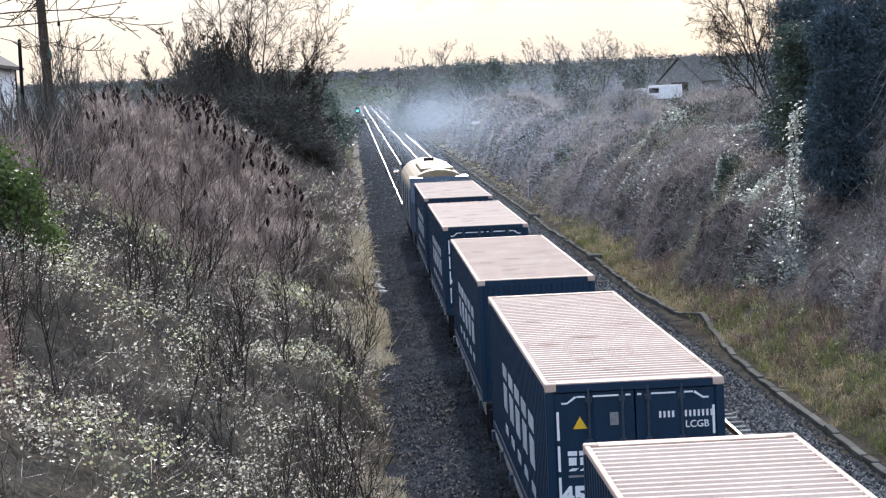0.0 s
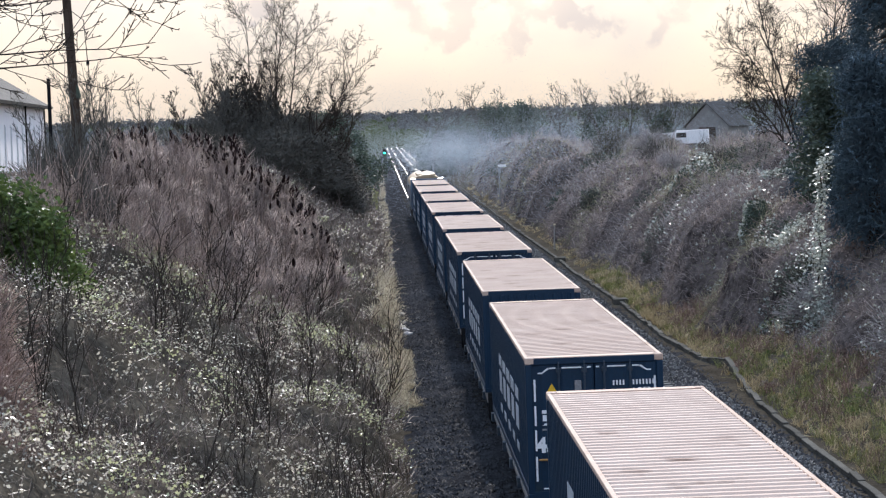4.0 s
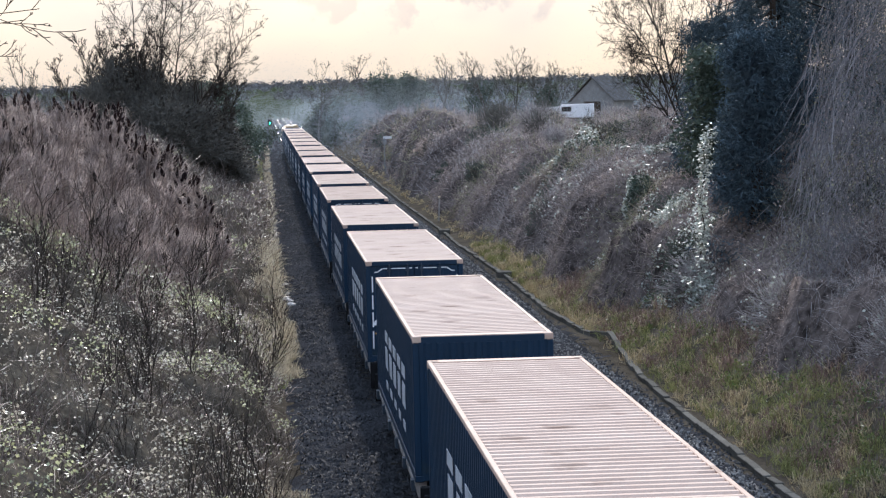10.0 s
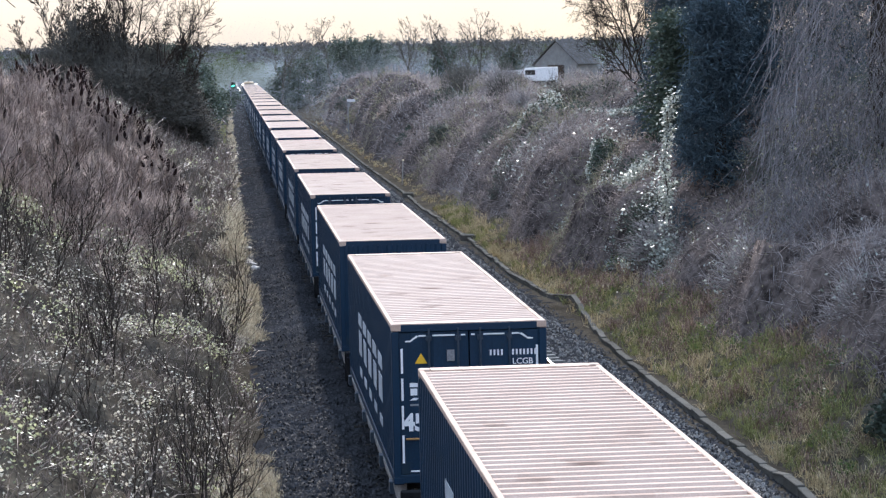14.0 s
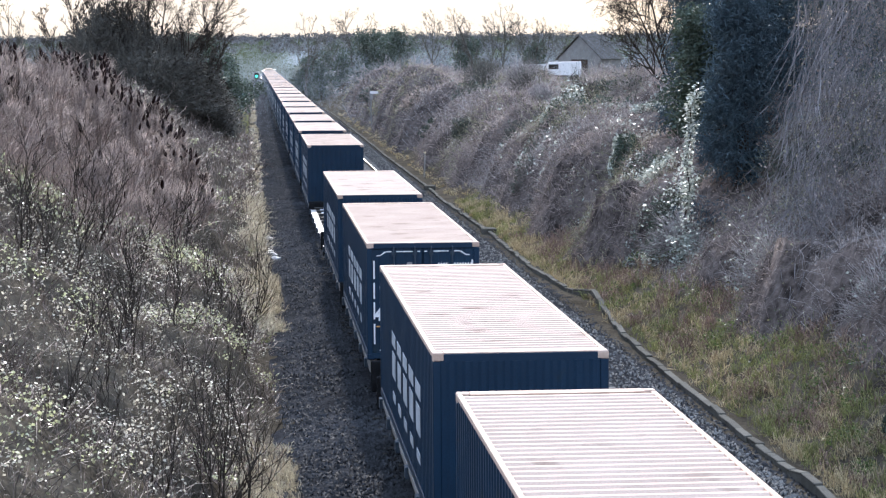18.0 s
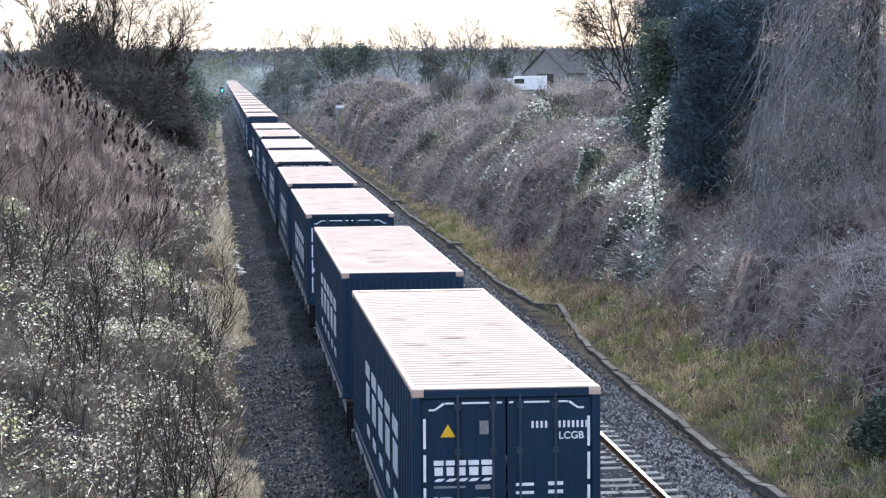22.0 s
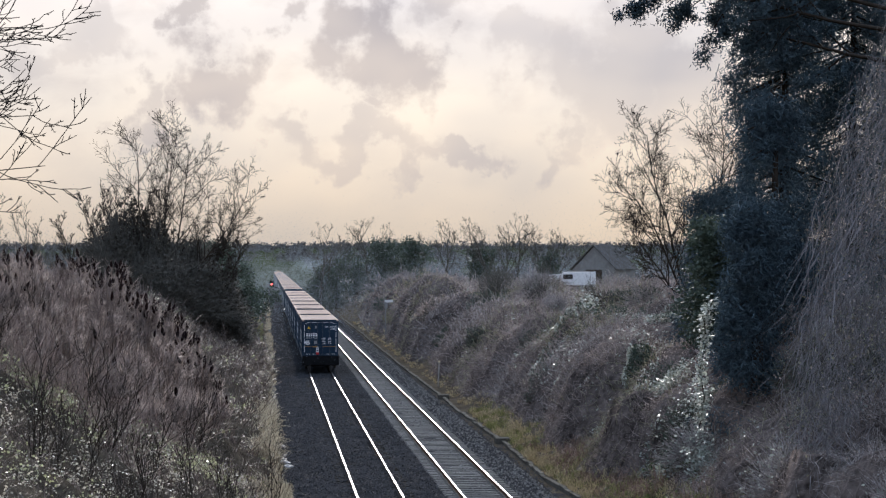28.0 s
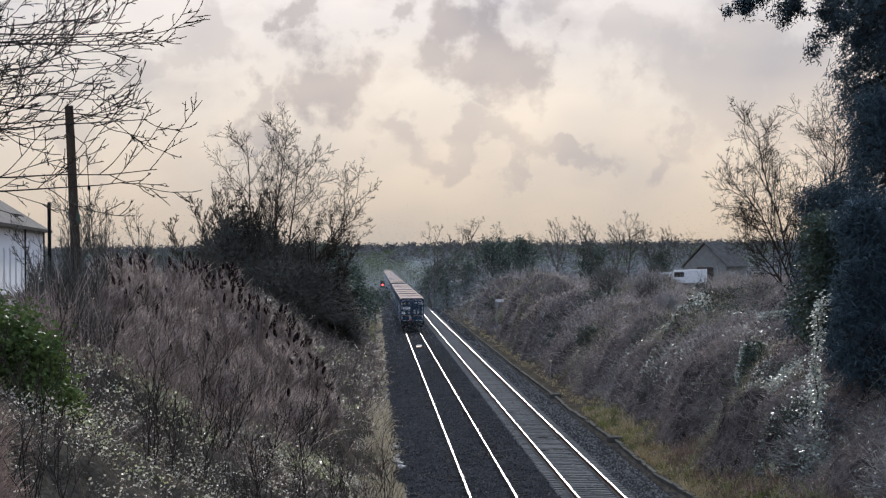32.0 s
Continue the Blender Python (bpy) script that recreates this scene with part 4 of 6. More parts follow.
def leafage(name, label, seed, n, per, x0, x1, y0, y1, r0, r1, size, material, power=1.0, where=None, spread=1.0, squat=0.85):
    """Leaves over mounds, thick in some and absent in others."""
    rng = np.random.default_rng(seed)
    c, rad = humps(rng, n, x0, x1, y0, y1, power, r0, r1)
    if where is not None:
        s = where(c[:, 0], c[:, 1]) > rng.random(n)
        c, rad = c[s], rad[s]
    m = len(c) * per
    u = unit(rng.normal(0, 1, (m, 3)) + np.array([[0, -0.1, 0.4]]))
    u[:, 2] = np.abs(u[:, 2])
    p = np.repeat(c, per, 0) + u * np.repeat(rad, per)[:, None] * rng.uniform(0.55, 1.1, (m, 1)) * np.array([[1, 1, squat]]) * spread
    ob = cloud(name, *leaves(rng, p, size * rng.uniform(0.6, 1.4, m) * np.clip(p[:, 1] / 90, 0.8, 2.5)), material)
    return tagged(ob, label, "leaves", kind="stuff")


def grass(name, label, seed, n, x0, x1, y0, y1, tall, r, material, power=1.0, where=None):
    rng = np.random.default_rng(seed)
    p = on_bank(rng, n, x0, x1, y0, y1, power)
    if where is not None:
        p = p[where(p[:, 0], p[:, 1]) > rng.random(len(p))]
    n = len(p)
    per = 9   # blades fan out of tufts
    p, n = np.repeat(p[:n // per], per, 0), n // per * per
    d = unit(rng.normal(0, 0.42, (n, 3)) + np.array([[0, 0, 0.9]]))
    p = p + rng.normal(0, 0.07, p.shape) * np.array([[1, 1, 0]])
    ob = cloud(name, *arches(rng, p, d, tall * rng.uniform(0.5, 1.2, n), r * rng.uniform(0.6, 1.3, n) * np.clip(p[:, 1] / 90, 0.75, 2.5), rng.uniform(0.4, 2.0, n)), material)
    return tagged(ob, label, "grass", kind="stuff")


patch = lambda x, y: np.clip(0.5 + 0.9 * np.sin(x * 0.55 + 1) * np.sin(y * 0.21) + 0.5 * np.sin(y * 0.09 + x * 0.3), 0, 1)

def dome_bush(name, label, group, x, y, r, h, n, thick, material, seed, leafy=0, leaf_mat=None, leaf=0.08, deep=0.3, sink=0.0, category="bush"):
    """A rounded bush of twigs that spread from its heart, with uneven lobes; leafy: leaves over it."""
    rng = np.random.default_rng(seed)
    t = thing(name, label, category, group, "", pose(x, y, float(ground_z(x, y)) - sink))
    u = unit(rng.normal(0, 1, (n, 3)))
    u[:, 2] = np.abs(u[:, 2])
    lobe = 0.82 + 0.24 * np.sin(u[:, :1] * 5 + seed) * np.cos(u[:, 1:2] * 4 + seed * 2) + 0.12 * np.sin(u[:, 2:3] * 11 + u[:, :1] * 7)
    size = np.array([[r, r, h]])
    p = u * rng.uniform(deep, 0.9, (n, 1)) * size * lobe
    d = unit(u * size + rng.normal(0, 0.42, (n, 3)) * r)
    q = p + d * rng.uniform(0.12, 0.38, (n, 1)) * r
    cloud("twigwork", *spikes(p, q, rng.uniform(0.6, 1.4, n) * thick), material, t, kind="stuff")
    part("stem", rod(bmesh.new(), (0, 0, -0.4), (0.1, 0, h * 0.6), 0.05 + 0.02 * r, 7, 0.03), M_BARK, t)
    if leafy:
        u = unit(rng.normal(0, 1, (leafy, 3)))
        u[:, 2] = np.abs(u[:, 2])
        lobe = 0.82 + 0.24 * np.sin(u[:, :1] * 5 + seed) * np.cos(u[:, 1:2] * 4 + seed * 2)
        cloud("leafage", *leaves(rng, u * rng.uniform(0.7, 1.05, (leafy, 1)) * size * lobe, leaf * rng.uniform(0.6, 1.4, leafy)), leaf_mat, t, kind="stuff")
    return t


def lumps(x, y):
    """Small-scale unevenness of dense growth, about -1 to 1."""
    return 0.55 * np.sin(x * 4.7 + 2.6 * np.sin(y * 1.1 + 0.4 * x)) * np.sin(y * 3.1 + 2.4 * np.sin(x * 1.7)) + 0.45 * np.sin(x * 2.1 - y * 1.7 + 1.9 * np.sin(y * 0.8 - x * 0.5))


def scrub_height(x, y):
    """How high the tangled growth stands on the left bank."""
    swell = 0.62 + 0.3 * np.sin(x * 0.9 + 1.3 * np.sin(y * 0.31)) * np.sin(y * 0.43 + 0.8 * np.sin(x * 0.7)) + 0.22 * np.sin(x * 0.45 - y * 0.37 + 2)
    foot = np.clip((0.45 - x + 0.35 * np.sin(y * 0.6)) / 1.3, 0, 1)
    return np.clip(swell * 1.2 + 0.3 * lumps(x * 0.8, y * 0.7), 0.12, 2) * foot


def scrub(y0, y1, x0, x1, step, n_twig, n_leaf, size, leaf):
    """Bramble and saplings: a dark sheet standing for inner shade, twigs and canes, leaves gathered in sprays."""
    rng = np.random.default_rng(int(y0) + 500)
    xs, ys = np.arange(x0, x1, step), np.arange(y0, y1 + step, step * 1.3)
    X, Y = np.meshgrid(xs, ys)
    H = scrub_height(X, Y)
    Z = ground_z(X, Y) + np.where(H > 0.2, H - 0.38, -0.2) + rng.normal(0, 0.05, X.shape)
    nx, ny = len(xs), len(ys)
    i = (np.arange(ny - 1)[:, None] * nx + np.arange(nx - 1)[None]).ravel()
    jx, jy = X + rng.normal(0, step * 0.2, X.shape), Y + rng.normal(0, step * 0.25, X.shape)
    # added sheet in dark earth colour, for the shade seen through the twigs
    tagged(cloud("scrub_shade_sheet", np.stack([jx, jy, Z], 2).reshape(-1, 3), np.stack([i, i + 1, i + nx + 1, i + nx], 1), M_EARTH), "dark earth-coloured sheet standing for shade inside the scrub", "scrub", kind="stuff")

    def spread(n):
        x, y = rng.uniform(x0, x1, n), y0 + (y1 - y0) * rng.random(n) ** 1.15
        h = scrub_height(x, y)
        return x, y, h, ground_z(x, y)
    x, y, h, g = spread(n_twig)
    k = (h > 0.15) & (lumps(x + 0.4, y) > rng.normal(-0.5, 0.4, n_twig))
    x, y, h, g = x[k], y[k], h[k], g[k]
    n = len(x)
    p = np.stack([x, y, g + h * rng.uniform(0.1, 0.9, n) - 0.2], 1)
    d = unit(rng.normal(0, 0.6, (n, 3)) + np.array([[0, 0, 0.75]]))
    far = np.clip(y / 70, 0.75, 2.4)
    ln = rng.uniform(0.25, 0.75, n) * np.clip(far, 0.8, 1.5)
    a = rng.random(n) < 0.35
    rr = size * rng.uniform(0.6, 1.5, n) * far
    V = joined(arches(rng, p[a], d[a], ln[a] * 2.0, rr[a], rng.uniform(0.3, 1.8, a.sum())), spikes(p[~a], p[~a] + d[~a] * ln[~a, None], rr[~a]))
    tagged(cloud("bramble_scrub", *V, M_TWIG), "leafless brown bramble and sapling scrub on the bank", "scrub", kind="stuff")
    # leaves: sprays of a dozen, thick on some humps and absent on others
    per = 14
    x, y, h, g = spread(n_leaf // per)
    tone = lumps(x * 0.5, y * 0.45) + 0.6 * lumps(x + 7, y)
    k = (h > 0.15) & (tone > rng.normal(0.05, 0.3, len(x)))
    c = np.stack([x, y, g + h - 0.22 + 0.3 * rng.random(len(x))], 1)[k]
    green = (np.sin(x * 0.8 + 0.5 * y) + np.sin(y * 0.37 - x * 0.6) + rng.normal(0, 0.5, len(x)))[k] > 0.75
    for nm, label, m, sel in (("withered_leaves", "small glinting withered leaves all through the scrub", M_PALELEAF, ~green), ("bramble_leaves", "patches of yellow-green bramble leaves in the scrub", M_LEAF, green)):
        q = np.repeat(c[sel], per, 0)
        q = q + rng.normal(0, 1, q.shape) * np.array([[0.14, 0.14, 0.11]])
        tagged(cloud(nm, *leaves(rng, q, leaf * rng.uniform(0.5, 1.4, len(q)) * np.clip(q[:, 1] / 70, 0.75, 2.2), 0.5, 1.4), m), label, "leaves", kind="stuff")


# left bank: bramble and saplings in front, then low scrub
scrub(20, 78, -13, 0.5, 0.28, 92000, 100000, 0.0085, 0.056)
scrub(78, 210, -9, 0.4, 0.5, 30000, 9000, 0.0085, 0.05)
thicket("bramble_scrub", "thin leafless scrub along the far bank", 13, 190, 40, -14, -1.0, 210, 430, 0.7, 1.6, 0.011, M_TWIG, 1.2)
leafage("withered_leaves", "glinting withered leaves among the sumac shoots", 16, 110, 40, -10.5, -2.4, 62, 88, 0.8, 1.6, 0.04, M_PALELEAF, 1.0, squat=1.3)
thicket("sumac_suckers", "thicket of thin upright sumac shoots on the bank", 17, 170, 110, -10.5, -2.5, 62, 90, 0.8, 1.5, 0.011, M_SUMAC, 1.0, sag=0.2, squat=1.25, upright=1.1)
# right bank
BRUSH = np.random.default_rng(20)


def brush_humps():
    """Rounded humps of the thicket on the right bank: x, y, radius, height."""
    y = 40 + 285 * BRUSH.random(240) ** 1.1
    x = 12.8 + BRUSH.random(240) * np.where(y < 140, 11, 16)
    grow = np.clip(y / 110, 0.75, 1.3)
    wild = np.stack([x, y, BRUSH.uniform(1.5, 3.4, 240) * grow, BRUSH.uniform(0.7, 2.5, 240) * np.interp(y, (38, 90, 140, 320), (0.7, 1, 1, 0.9))], 1)
    main = np.array([(14.6, 206, 4.2, 4.0), (14.4, 186, 3.8, 3.2), (15.6, 228, 4.4, 4.0), (14.9, 168, 3.2, 2.4), (16.4, 150, 3.6, 2.6), (15.2, 134, 3.0, 2.4), (17.2, 122, 3.2, 2.8), (15.0, 112, 2.8, 2.2), (17.8, 104, 3.0, 2.6), (14.2, 98, 2.6, 2.0), (16.0, 90, 2.6, 2.2), (14.3, 82, 2.2, 1.7), (14.4, 252, 4.0, 3.4), (14.8, 282, 4.2, 3.4)])
    return np.concatenate([main, wild])


HUMPS = brush_humps()


def brush_height(x, y):
    h = np.zeros(np.broadcast(x, y).shape)
    for hx, hy, r, top in HUMPS:
        d = ((x - hx) ** 2 + ((y - hy) / 1.25) ** 2) / (r * r)
        h = np.maximum(h, top * np.sqrt(np.clip(1 - d, 0, 1)))
    h = h + 0.3 + 0.13 * lumps(x, y * 0.8) * np.clip(y / 90, 0.7, 1.6)
    foot = np.interp(y, (70, 90), (11.6, 11.0)) + np.clip((76 - y) / 30, 0, 1.2) * 1.6 + 0.4 * np.sin(y * 0.5 + np.sin(y * 0.21))
    rise = np.clip((x - foot) / 1.5, 0, 1)
    # thinner towards the farm, where vans show over it
    gap = np.clip(np.abs(x / np.maximum(y, 1) - 0.1335) / 0.012, 0.25, 1)
    h = h * np.where(y > 85, np.interp(x, (15.5, 18.5), (1, 0.42)), 1)
    return h * rise * (0.25 + 0.75 * rise) * np.where((y > 120) & (x > 17), gap, 1)


def brush(y0, y1, step, n_twig, n_leaf, size):
    """Dense scrub: a dark sheet painted as its inner shade, fine twigs standing out of it, withered leaves."""
    rng = np.random.default_rng(int(y0))
    x1 = 26.0 if y1 < 160 else 32.0
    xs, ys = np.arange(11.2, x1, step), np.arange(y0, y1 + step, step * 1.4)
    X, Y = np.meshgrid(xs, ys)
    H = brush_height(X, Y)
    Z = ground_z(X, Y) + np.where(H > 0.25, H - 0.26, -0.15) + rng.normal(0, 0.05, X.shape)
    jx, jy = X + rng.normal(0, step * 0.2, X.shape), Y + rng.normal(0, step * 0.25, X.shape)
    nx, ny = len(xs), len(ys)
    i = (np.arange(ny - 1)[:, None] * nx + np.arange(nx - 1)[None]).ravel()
    # sheet under the twigs, its dark colour stands for shade between them
    tagged(cloud("scrub_shade_sheet", np.stack([jx, jy, Z], 2).reshape(-1, 3), np.stack([i, i + 1, i + nx + 1, i + nx], 1), M_SCRUBSHADE), "dark sheet painted as the shade inside the bramble thicket", "scrub", kind="stuff")
    x, y = rng.uniform(11.2, x1, n_twig), y0 + (y1 - y0) * rng.random(n_twig) ** 1.2
    h = brush_height(x, y)
    k = (h > 0.12 + 0.2 * rng.random(n_twig)) & (lumps(x, y * 0.8) > rng.normal(-0.45, 0.35, n_twig))
    x, y, h = x[k], y[k], h[k]
    g = ground_z(x, y)
    e = 0.25
    slope = np.stack([-(brush_height(x + e, y) + ground_z(x + e, y) - h - g) / e, -(brush_height(x, y + e) + ground_z(x, y + e) - h - g) / e, np.ones(len(x))], 1)
    out = unit(np.clip(slope, -2.2, 2.2))
    p = np.stack([x, y, g + h - 0.30 - 0.1 * rng.random(len(x))], 1)
    d = unit(out + rng.normal(0, 0.95, p.shape))
    far = np.clip(y / 95, 0.75, 2.4)
    ln = rng.uniform(0.25, 0.62, len(x)) * np.clip(far, 0.9, 1.5)
    tone = 0.8 * np.sin(x * 0.35 + y * 0.11) + 0.7 * np.sin(y * 0.23 - x * 0.5) + 0.9 * lumps(x * 0.6 + 3, y * 0.5) + rng.normal(0, 0.35, len(x))
    arch = rng.random(len(x)) < 0.2
    for m, sel in ((M_TWIG_G, tone < -0.7), (M_PLUM, (tone >= -0.7) & (tone < 0.8)), (M_OLIVE, tone >= 0.8)):
        a, b = sel & arch, sel & ~arch
        ob = cloud("bramble_scrub", *joined(arches(rng, p[a], d[a], ln[a] * 2.6, size * 0.9 * far[a], rng.uniform(0.4, 1.8, a.sum())), spikes(p[b], p[b] + d[b] * ln[b, None], size * rng.uniform(0.6, 1.4, b.sum()) * far[b])), m)
        tagged(ob, "leafless grey-brown bramble scrub covering the bank", "scrub", kind="stuff")
    x, y = rng.uniform(12.4, x1, n_leaf), y0 + (y1 - y0) * rng.random(n_leaf) ** 1.2
    h = brush_height(x, y)
    k = (h > 0.2) & (lumps(x * 0.7 + 1, y * 0.6) > rng.normal(0.1, 0.3, n_leaf))
    p = np.stack([x, y, ground_z(x, y) + h - 0.2 + 0.28 * rng.random(n_leaf)], 1)[k]
    ob = cloud("withered_leaves", *leaves(rng, p, 0.042 * rng.uniform(0.5, 1.5, len(p)) * np.clip(p[:, 1] / 95, 0.75, 2.4)), M_DEADLEAF)
    tagged(ob, "withered brown leaves clinging to the brambles", "leaves", kind="stuff")


brush(38, 140, 0.30, 110000, 60000, 0.0085)
brush(140, 320, 0.5, 60000, 36000, 0.0085)
thicket("bramble_scrub", "leafless scrub on the distant bank", 23, 240, 50, 12.4, 46, 310, 560, 1.0, 2.6, 0.011, M_TWIG_G, 1.1)


def ivy_over_brush():
    """Ivy draped over the thicket: dark green inside each patch, sun glints as pale-coloured leaves at its rim."""
    rng = np.random.default_rng(24)
    spots = [(16.8, 120, 2.4), (16.4, 118, 1.6), (18.5, 104, 1.2), (15.4, 96, 0.8), (14.6, 87, 1.1), (20.0, 112, 1.2), (13.8, 78, 1.2), (19.4, 140, 1.2)]
    for name, label, m, k, rim, size, up in (("ivy_leaves", "dark ivy leaves draped over the brambles", M_IVY, 2400, 1.0, 0.06, 0.3), ("shining_leaves", "ivy leaves on the brambles, sun glints put into their pale colour", M_SHINE, 1100, 1.25, 0.07, 1.2)):
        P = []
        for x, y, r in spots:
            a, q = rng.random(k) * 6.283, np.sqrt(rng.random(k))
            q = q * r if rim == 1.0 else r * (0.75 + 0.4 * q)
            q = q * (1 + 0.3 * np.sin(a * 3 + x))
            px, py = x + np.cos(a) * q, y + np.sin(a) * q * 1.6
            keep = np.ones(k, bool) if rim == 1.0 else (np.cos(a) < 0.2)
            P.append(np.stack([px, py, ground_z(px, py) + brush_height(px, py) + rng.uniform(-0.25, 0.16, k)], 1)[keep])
        if rim > 1.0:   # stray glint-pale leaves all along
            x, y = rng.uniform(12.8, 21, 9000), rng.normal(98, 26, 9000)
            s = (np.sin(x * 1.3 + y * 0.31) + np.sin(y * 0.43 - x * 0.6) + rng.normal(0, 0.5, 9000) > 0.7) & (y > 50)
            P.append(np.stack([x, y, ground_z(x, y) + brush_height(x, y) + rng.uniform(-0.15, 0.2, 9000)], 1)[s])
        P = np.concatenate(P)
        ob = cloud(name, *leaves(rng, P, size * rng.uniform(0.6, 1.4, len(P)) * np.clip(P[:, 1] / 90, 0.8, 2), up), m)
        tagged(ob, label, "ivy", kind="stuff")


ivy_over_brush()
wedge = lambda x, y: np.clip(1.35 - (x - 11.2) / np.interp(y, (44, 70, 95), (3.2, 1.8, 0.8)), 0, 1)
grass("bank_grass", "rough green grass at the foot of the bank", 25, 50000, 10.7, 14.5, 36, 125, 0.5, 0.009, M_GRASS, 1.3, lambda x, y: wedge(x, y) * np.clip(0.35 + 0.75 * lumps(x * 0.8, y * 0.55), 0.03, 1))
grass("dry_bank_grass", "tufts of dry straw-coloured grass on the bank", 29, 40000, 10.6, 14.6, 36, 125, 0.5, 0.009, M_STRAW, 1.3, lambda x, y: wedge(x, y) * np.clip(0.3 - 0.8 * lumps(x * 0.8, y * 0.55), 0.03, 1))
grass("dead_bank_grass", "brown collapsed grass and bramble litter on the bank", 30, 36000, 11.0, 16.0, 36, 100, 0.6, 0.010, M_RUST, 1.2, lambda x, y: np.clip(wedge(x - 1, y) + 0.1, 0, 1) * np.clip(0.4 + 0.9 * lumps(x * 0.6 + 4, y * 0.5), 0, 1))
leafage("bank_weeds", "low green weeds in patches on the bank foot", 32, 130, 60, 11.4, 15.0, 38, 90, 0.25, 0.6, 0.05, M_LAUREL, 1.1)
grass("dry_bank_grass", "dry straw-coloured grass along the trough", 26, 14000, 10.9, 12.4, 36, 300, 0.36, 0.009, M_STRAW, 1.4, lambda x, y: np.clip(1.3 - (x - 10.9) / 1.2, 0, 1) * np.clip(0.5 + 0.6 * lumps(x, y * 0.3), 0.1, 1))
# left toe: pale dry grass
grass("dry_verge_grass", "pale dry grass along the foot of the bank", 27, 7000, -0.05, 0.55, 82, 420, 0.45, 0.010, M_DRY, 1.6, lambda x, y: np.clip(0.3 + patch(x * 2, y), 0, 1))
grass("dry_grass_patch", "patch of pale dry grass at the edge of the ballast", 33, 17000, -1.0, 0.8, 68, 85, 0.40, 0.010, M_DRY, 1.0, lambda x, y: np.clip(0.55 + 0.6 * lumps(x, y * 0.6), 0, 1) * np.clip((x + 1.3) / 1.0, 0, 1))
grass("green_verge_grass", "green grass through the dry patch beside the ballast", 37, 6000, -2.2, 0.4, 64, 86, 0.4, 0.009, M_GRASS, 1.0, lambda x, y: np.clip(0.4 - 0.6 * lumps(x, y * 0.6), 0, 1))
grass("dry_grass_patch", "small patch of pale dry grass beside the ballast", 34, 2600, -0.4, 0.7, 41, 48, 0.35, 0.008, M_DRY, 1.0)
grass("dead_reeds", "tall dead pale stems at the foot of the bank", 35, 2000, -0.55, 0.3, 94, 122, 1.2, 0.012, M_DRY, 1.2)
grass("green_verge_grass", "bright green grass on the sunlit slope", 36, 6000, -2.9, -0.4, 190, 290, 0.45, 0.014, M_GRASS, 1.0)


def saplings():
    """Upright dark stems along the left foot."""
    rng = np.random.default_rng(31)
    for k in range(66):
        x, y = rng.uniform(-8.5, 0.3), rng.uniform(36, 76)
        bare_tree("sapling", "thin dark leafless sapling in the scrub", pose(x, y, float(ground_z(x, y))), 310 + k, rng.uniform(1.5, 2.9), 0.024, 2, group="saplings", spread=0.4, kids=(8, 4), thick=0.007, start=0.1, lift=0.2)


saplings()


def head_meshes():
    """Three furry upright seed heads: squat uneven spindles."""
    rng = np.random.default_rng(40)
    made = []
    for k in range(3):
        ring = 8
        V = [(math.cos(6.283 * q / ring) * r * rng.uniform(0.75, 1.25), math.sin(6.283 * q / ring) * r * rng.uniform(0.75, 1.25), z) for z, r in ((-0.03, 0.015), (0.04, 0.05), (0.12, 0.052), (0.19, 0.034), (0.25, 0.006)) for q in range(ring)]
        F = [(a * ring + q, a * ring + (q + 1) % ring, (a + 1) * ring + (q + 1) % ring, (a + 1) * ring + q) for a in range(4) for q in range(ring)]
        me = bpy.data.meshes.new("seed_head")
        me.from_pydata(V, [], F)
        me.materials.append(M_HEAD)
        made.append(me)
    return made


HEADS = head_meshes()


def sumac(m, seed, tall, wide, headed=0.4):
    """A staghorn sumac: many stems fanning up from the base, dark furry heads at their tips."""
    rng = np.random.default_rng(seed)
    t = thing("staghorn_sumac", "leafless reddish-brown sumac bush topped with dark furry seed heads", "shrub", "sumac thicket", "", m)
    n = 46
    a = rng.random(n) * 6.28
    rad = wide * np.sqrt(rng.random(n))
    tip = np.stack([np.cos(a) * rad, np.sin(a) * rad, tall * (1 - 0.35 * (rad / wide) ** 2) * rng.uniform(0.82, 1.05, n)], 1)
    base = tip * np.array([[0.35, 0.35, 0]]) + rng.normal(0, 0.1, (n, 3)) * np.array([[1, 1, 0]])
    base[:, 2] = -0.3
    mid = base * 0.4 + tip * 0.6 + np.array([[0, 0, 0.25]]) + rng.normal(0, 0.08, (n, 3))
    cloud("stem_fan", *joined(tubes(base, mid, np.full(n, 0.028), np.full(n, 0.02), 4), tubes(mid, tip, np.full(n, 0.02), np.full(n, 0.011), 4)), M_SUMAC, t, kind="stuff")
    # side shoots that all turn upwards
    k = 40
    f = rng.random((n, k, 1)) ** 0.7
    p = (mid[:, None] * (1 - f) + tip[:, None] * f).reshape(-1, 3)
    d = unit(rng.normal(0, 0.55, (n * k, 3)) + np.array([[0, 0, 0.9]]) + 0.35 * unit(p * np.array([[1, 1, 0]])))
    ln = rng.uniform(0.2, 0.6, n * k)
    cloud("shoot_fan", *spikes(p, p + d * ln[:, None], rng.uniform(0.007, 0.013, n * k)), M_SUMAC, t, kind="stuff")
    for h in tip[rng.random(n) < headed]:
        ob = new("seed_head", HEADS[rng.integers(3)])
        ob.parent = t
        s = rng.uniform(0.9, 1.4)
        ob.matrix_basis = Matrix.Translation(h) @ pose(0, 0, 0, rng.normal(0, 14), rng.normal(0, 14), 0) @ Matrix.Diagonal((s, s, s, 1))
    return t


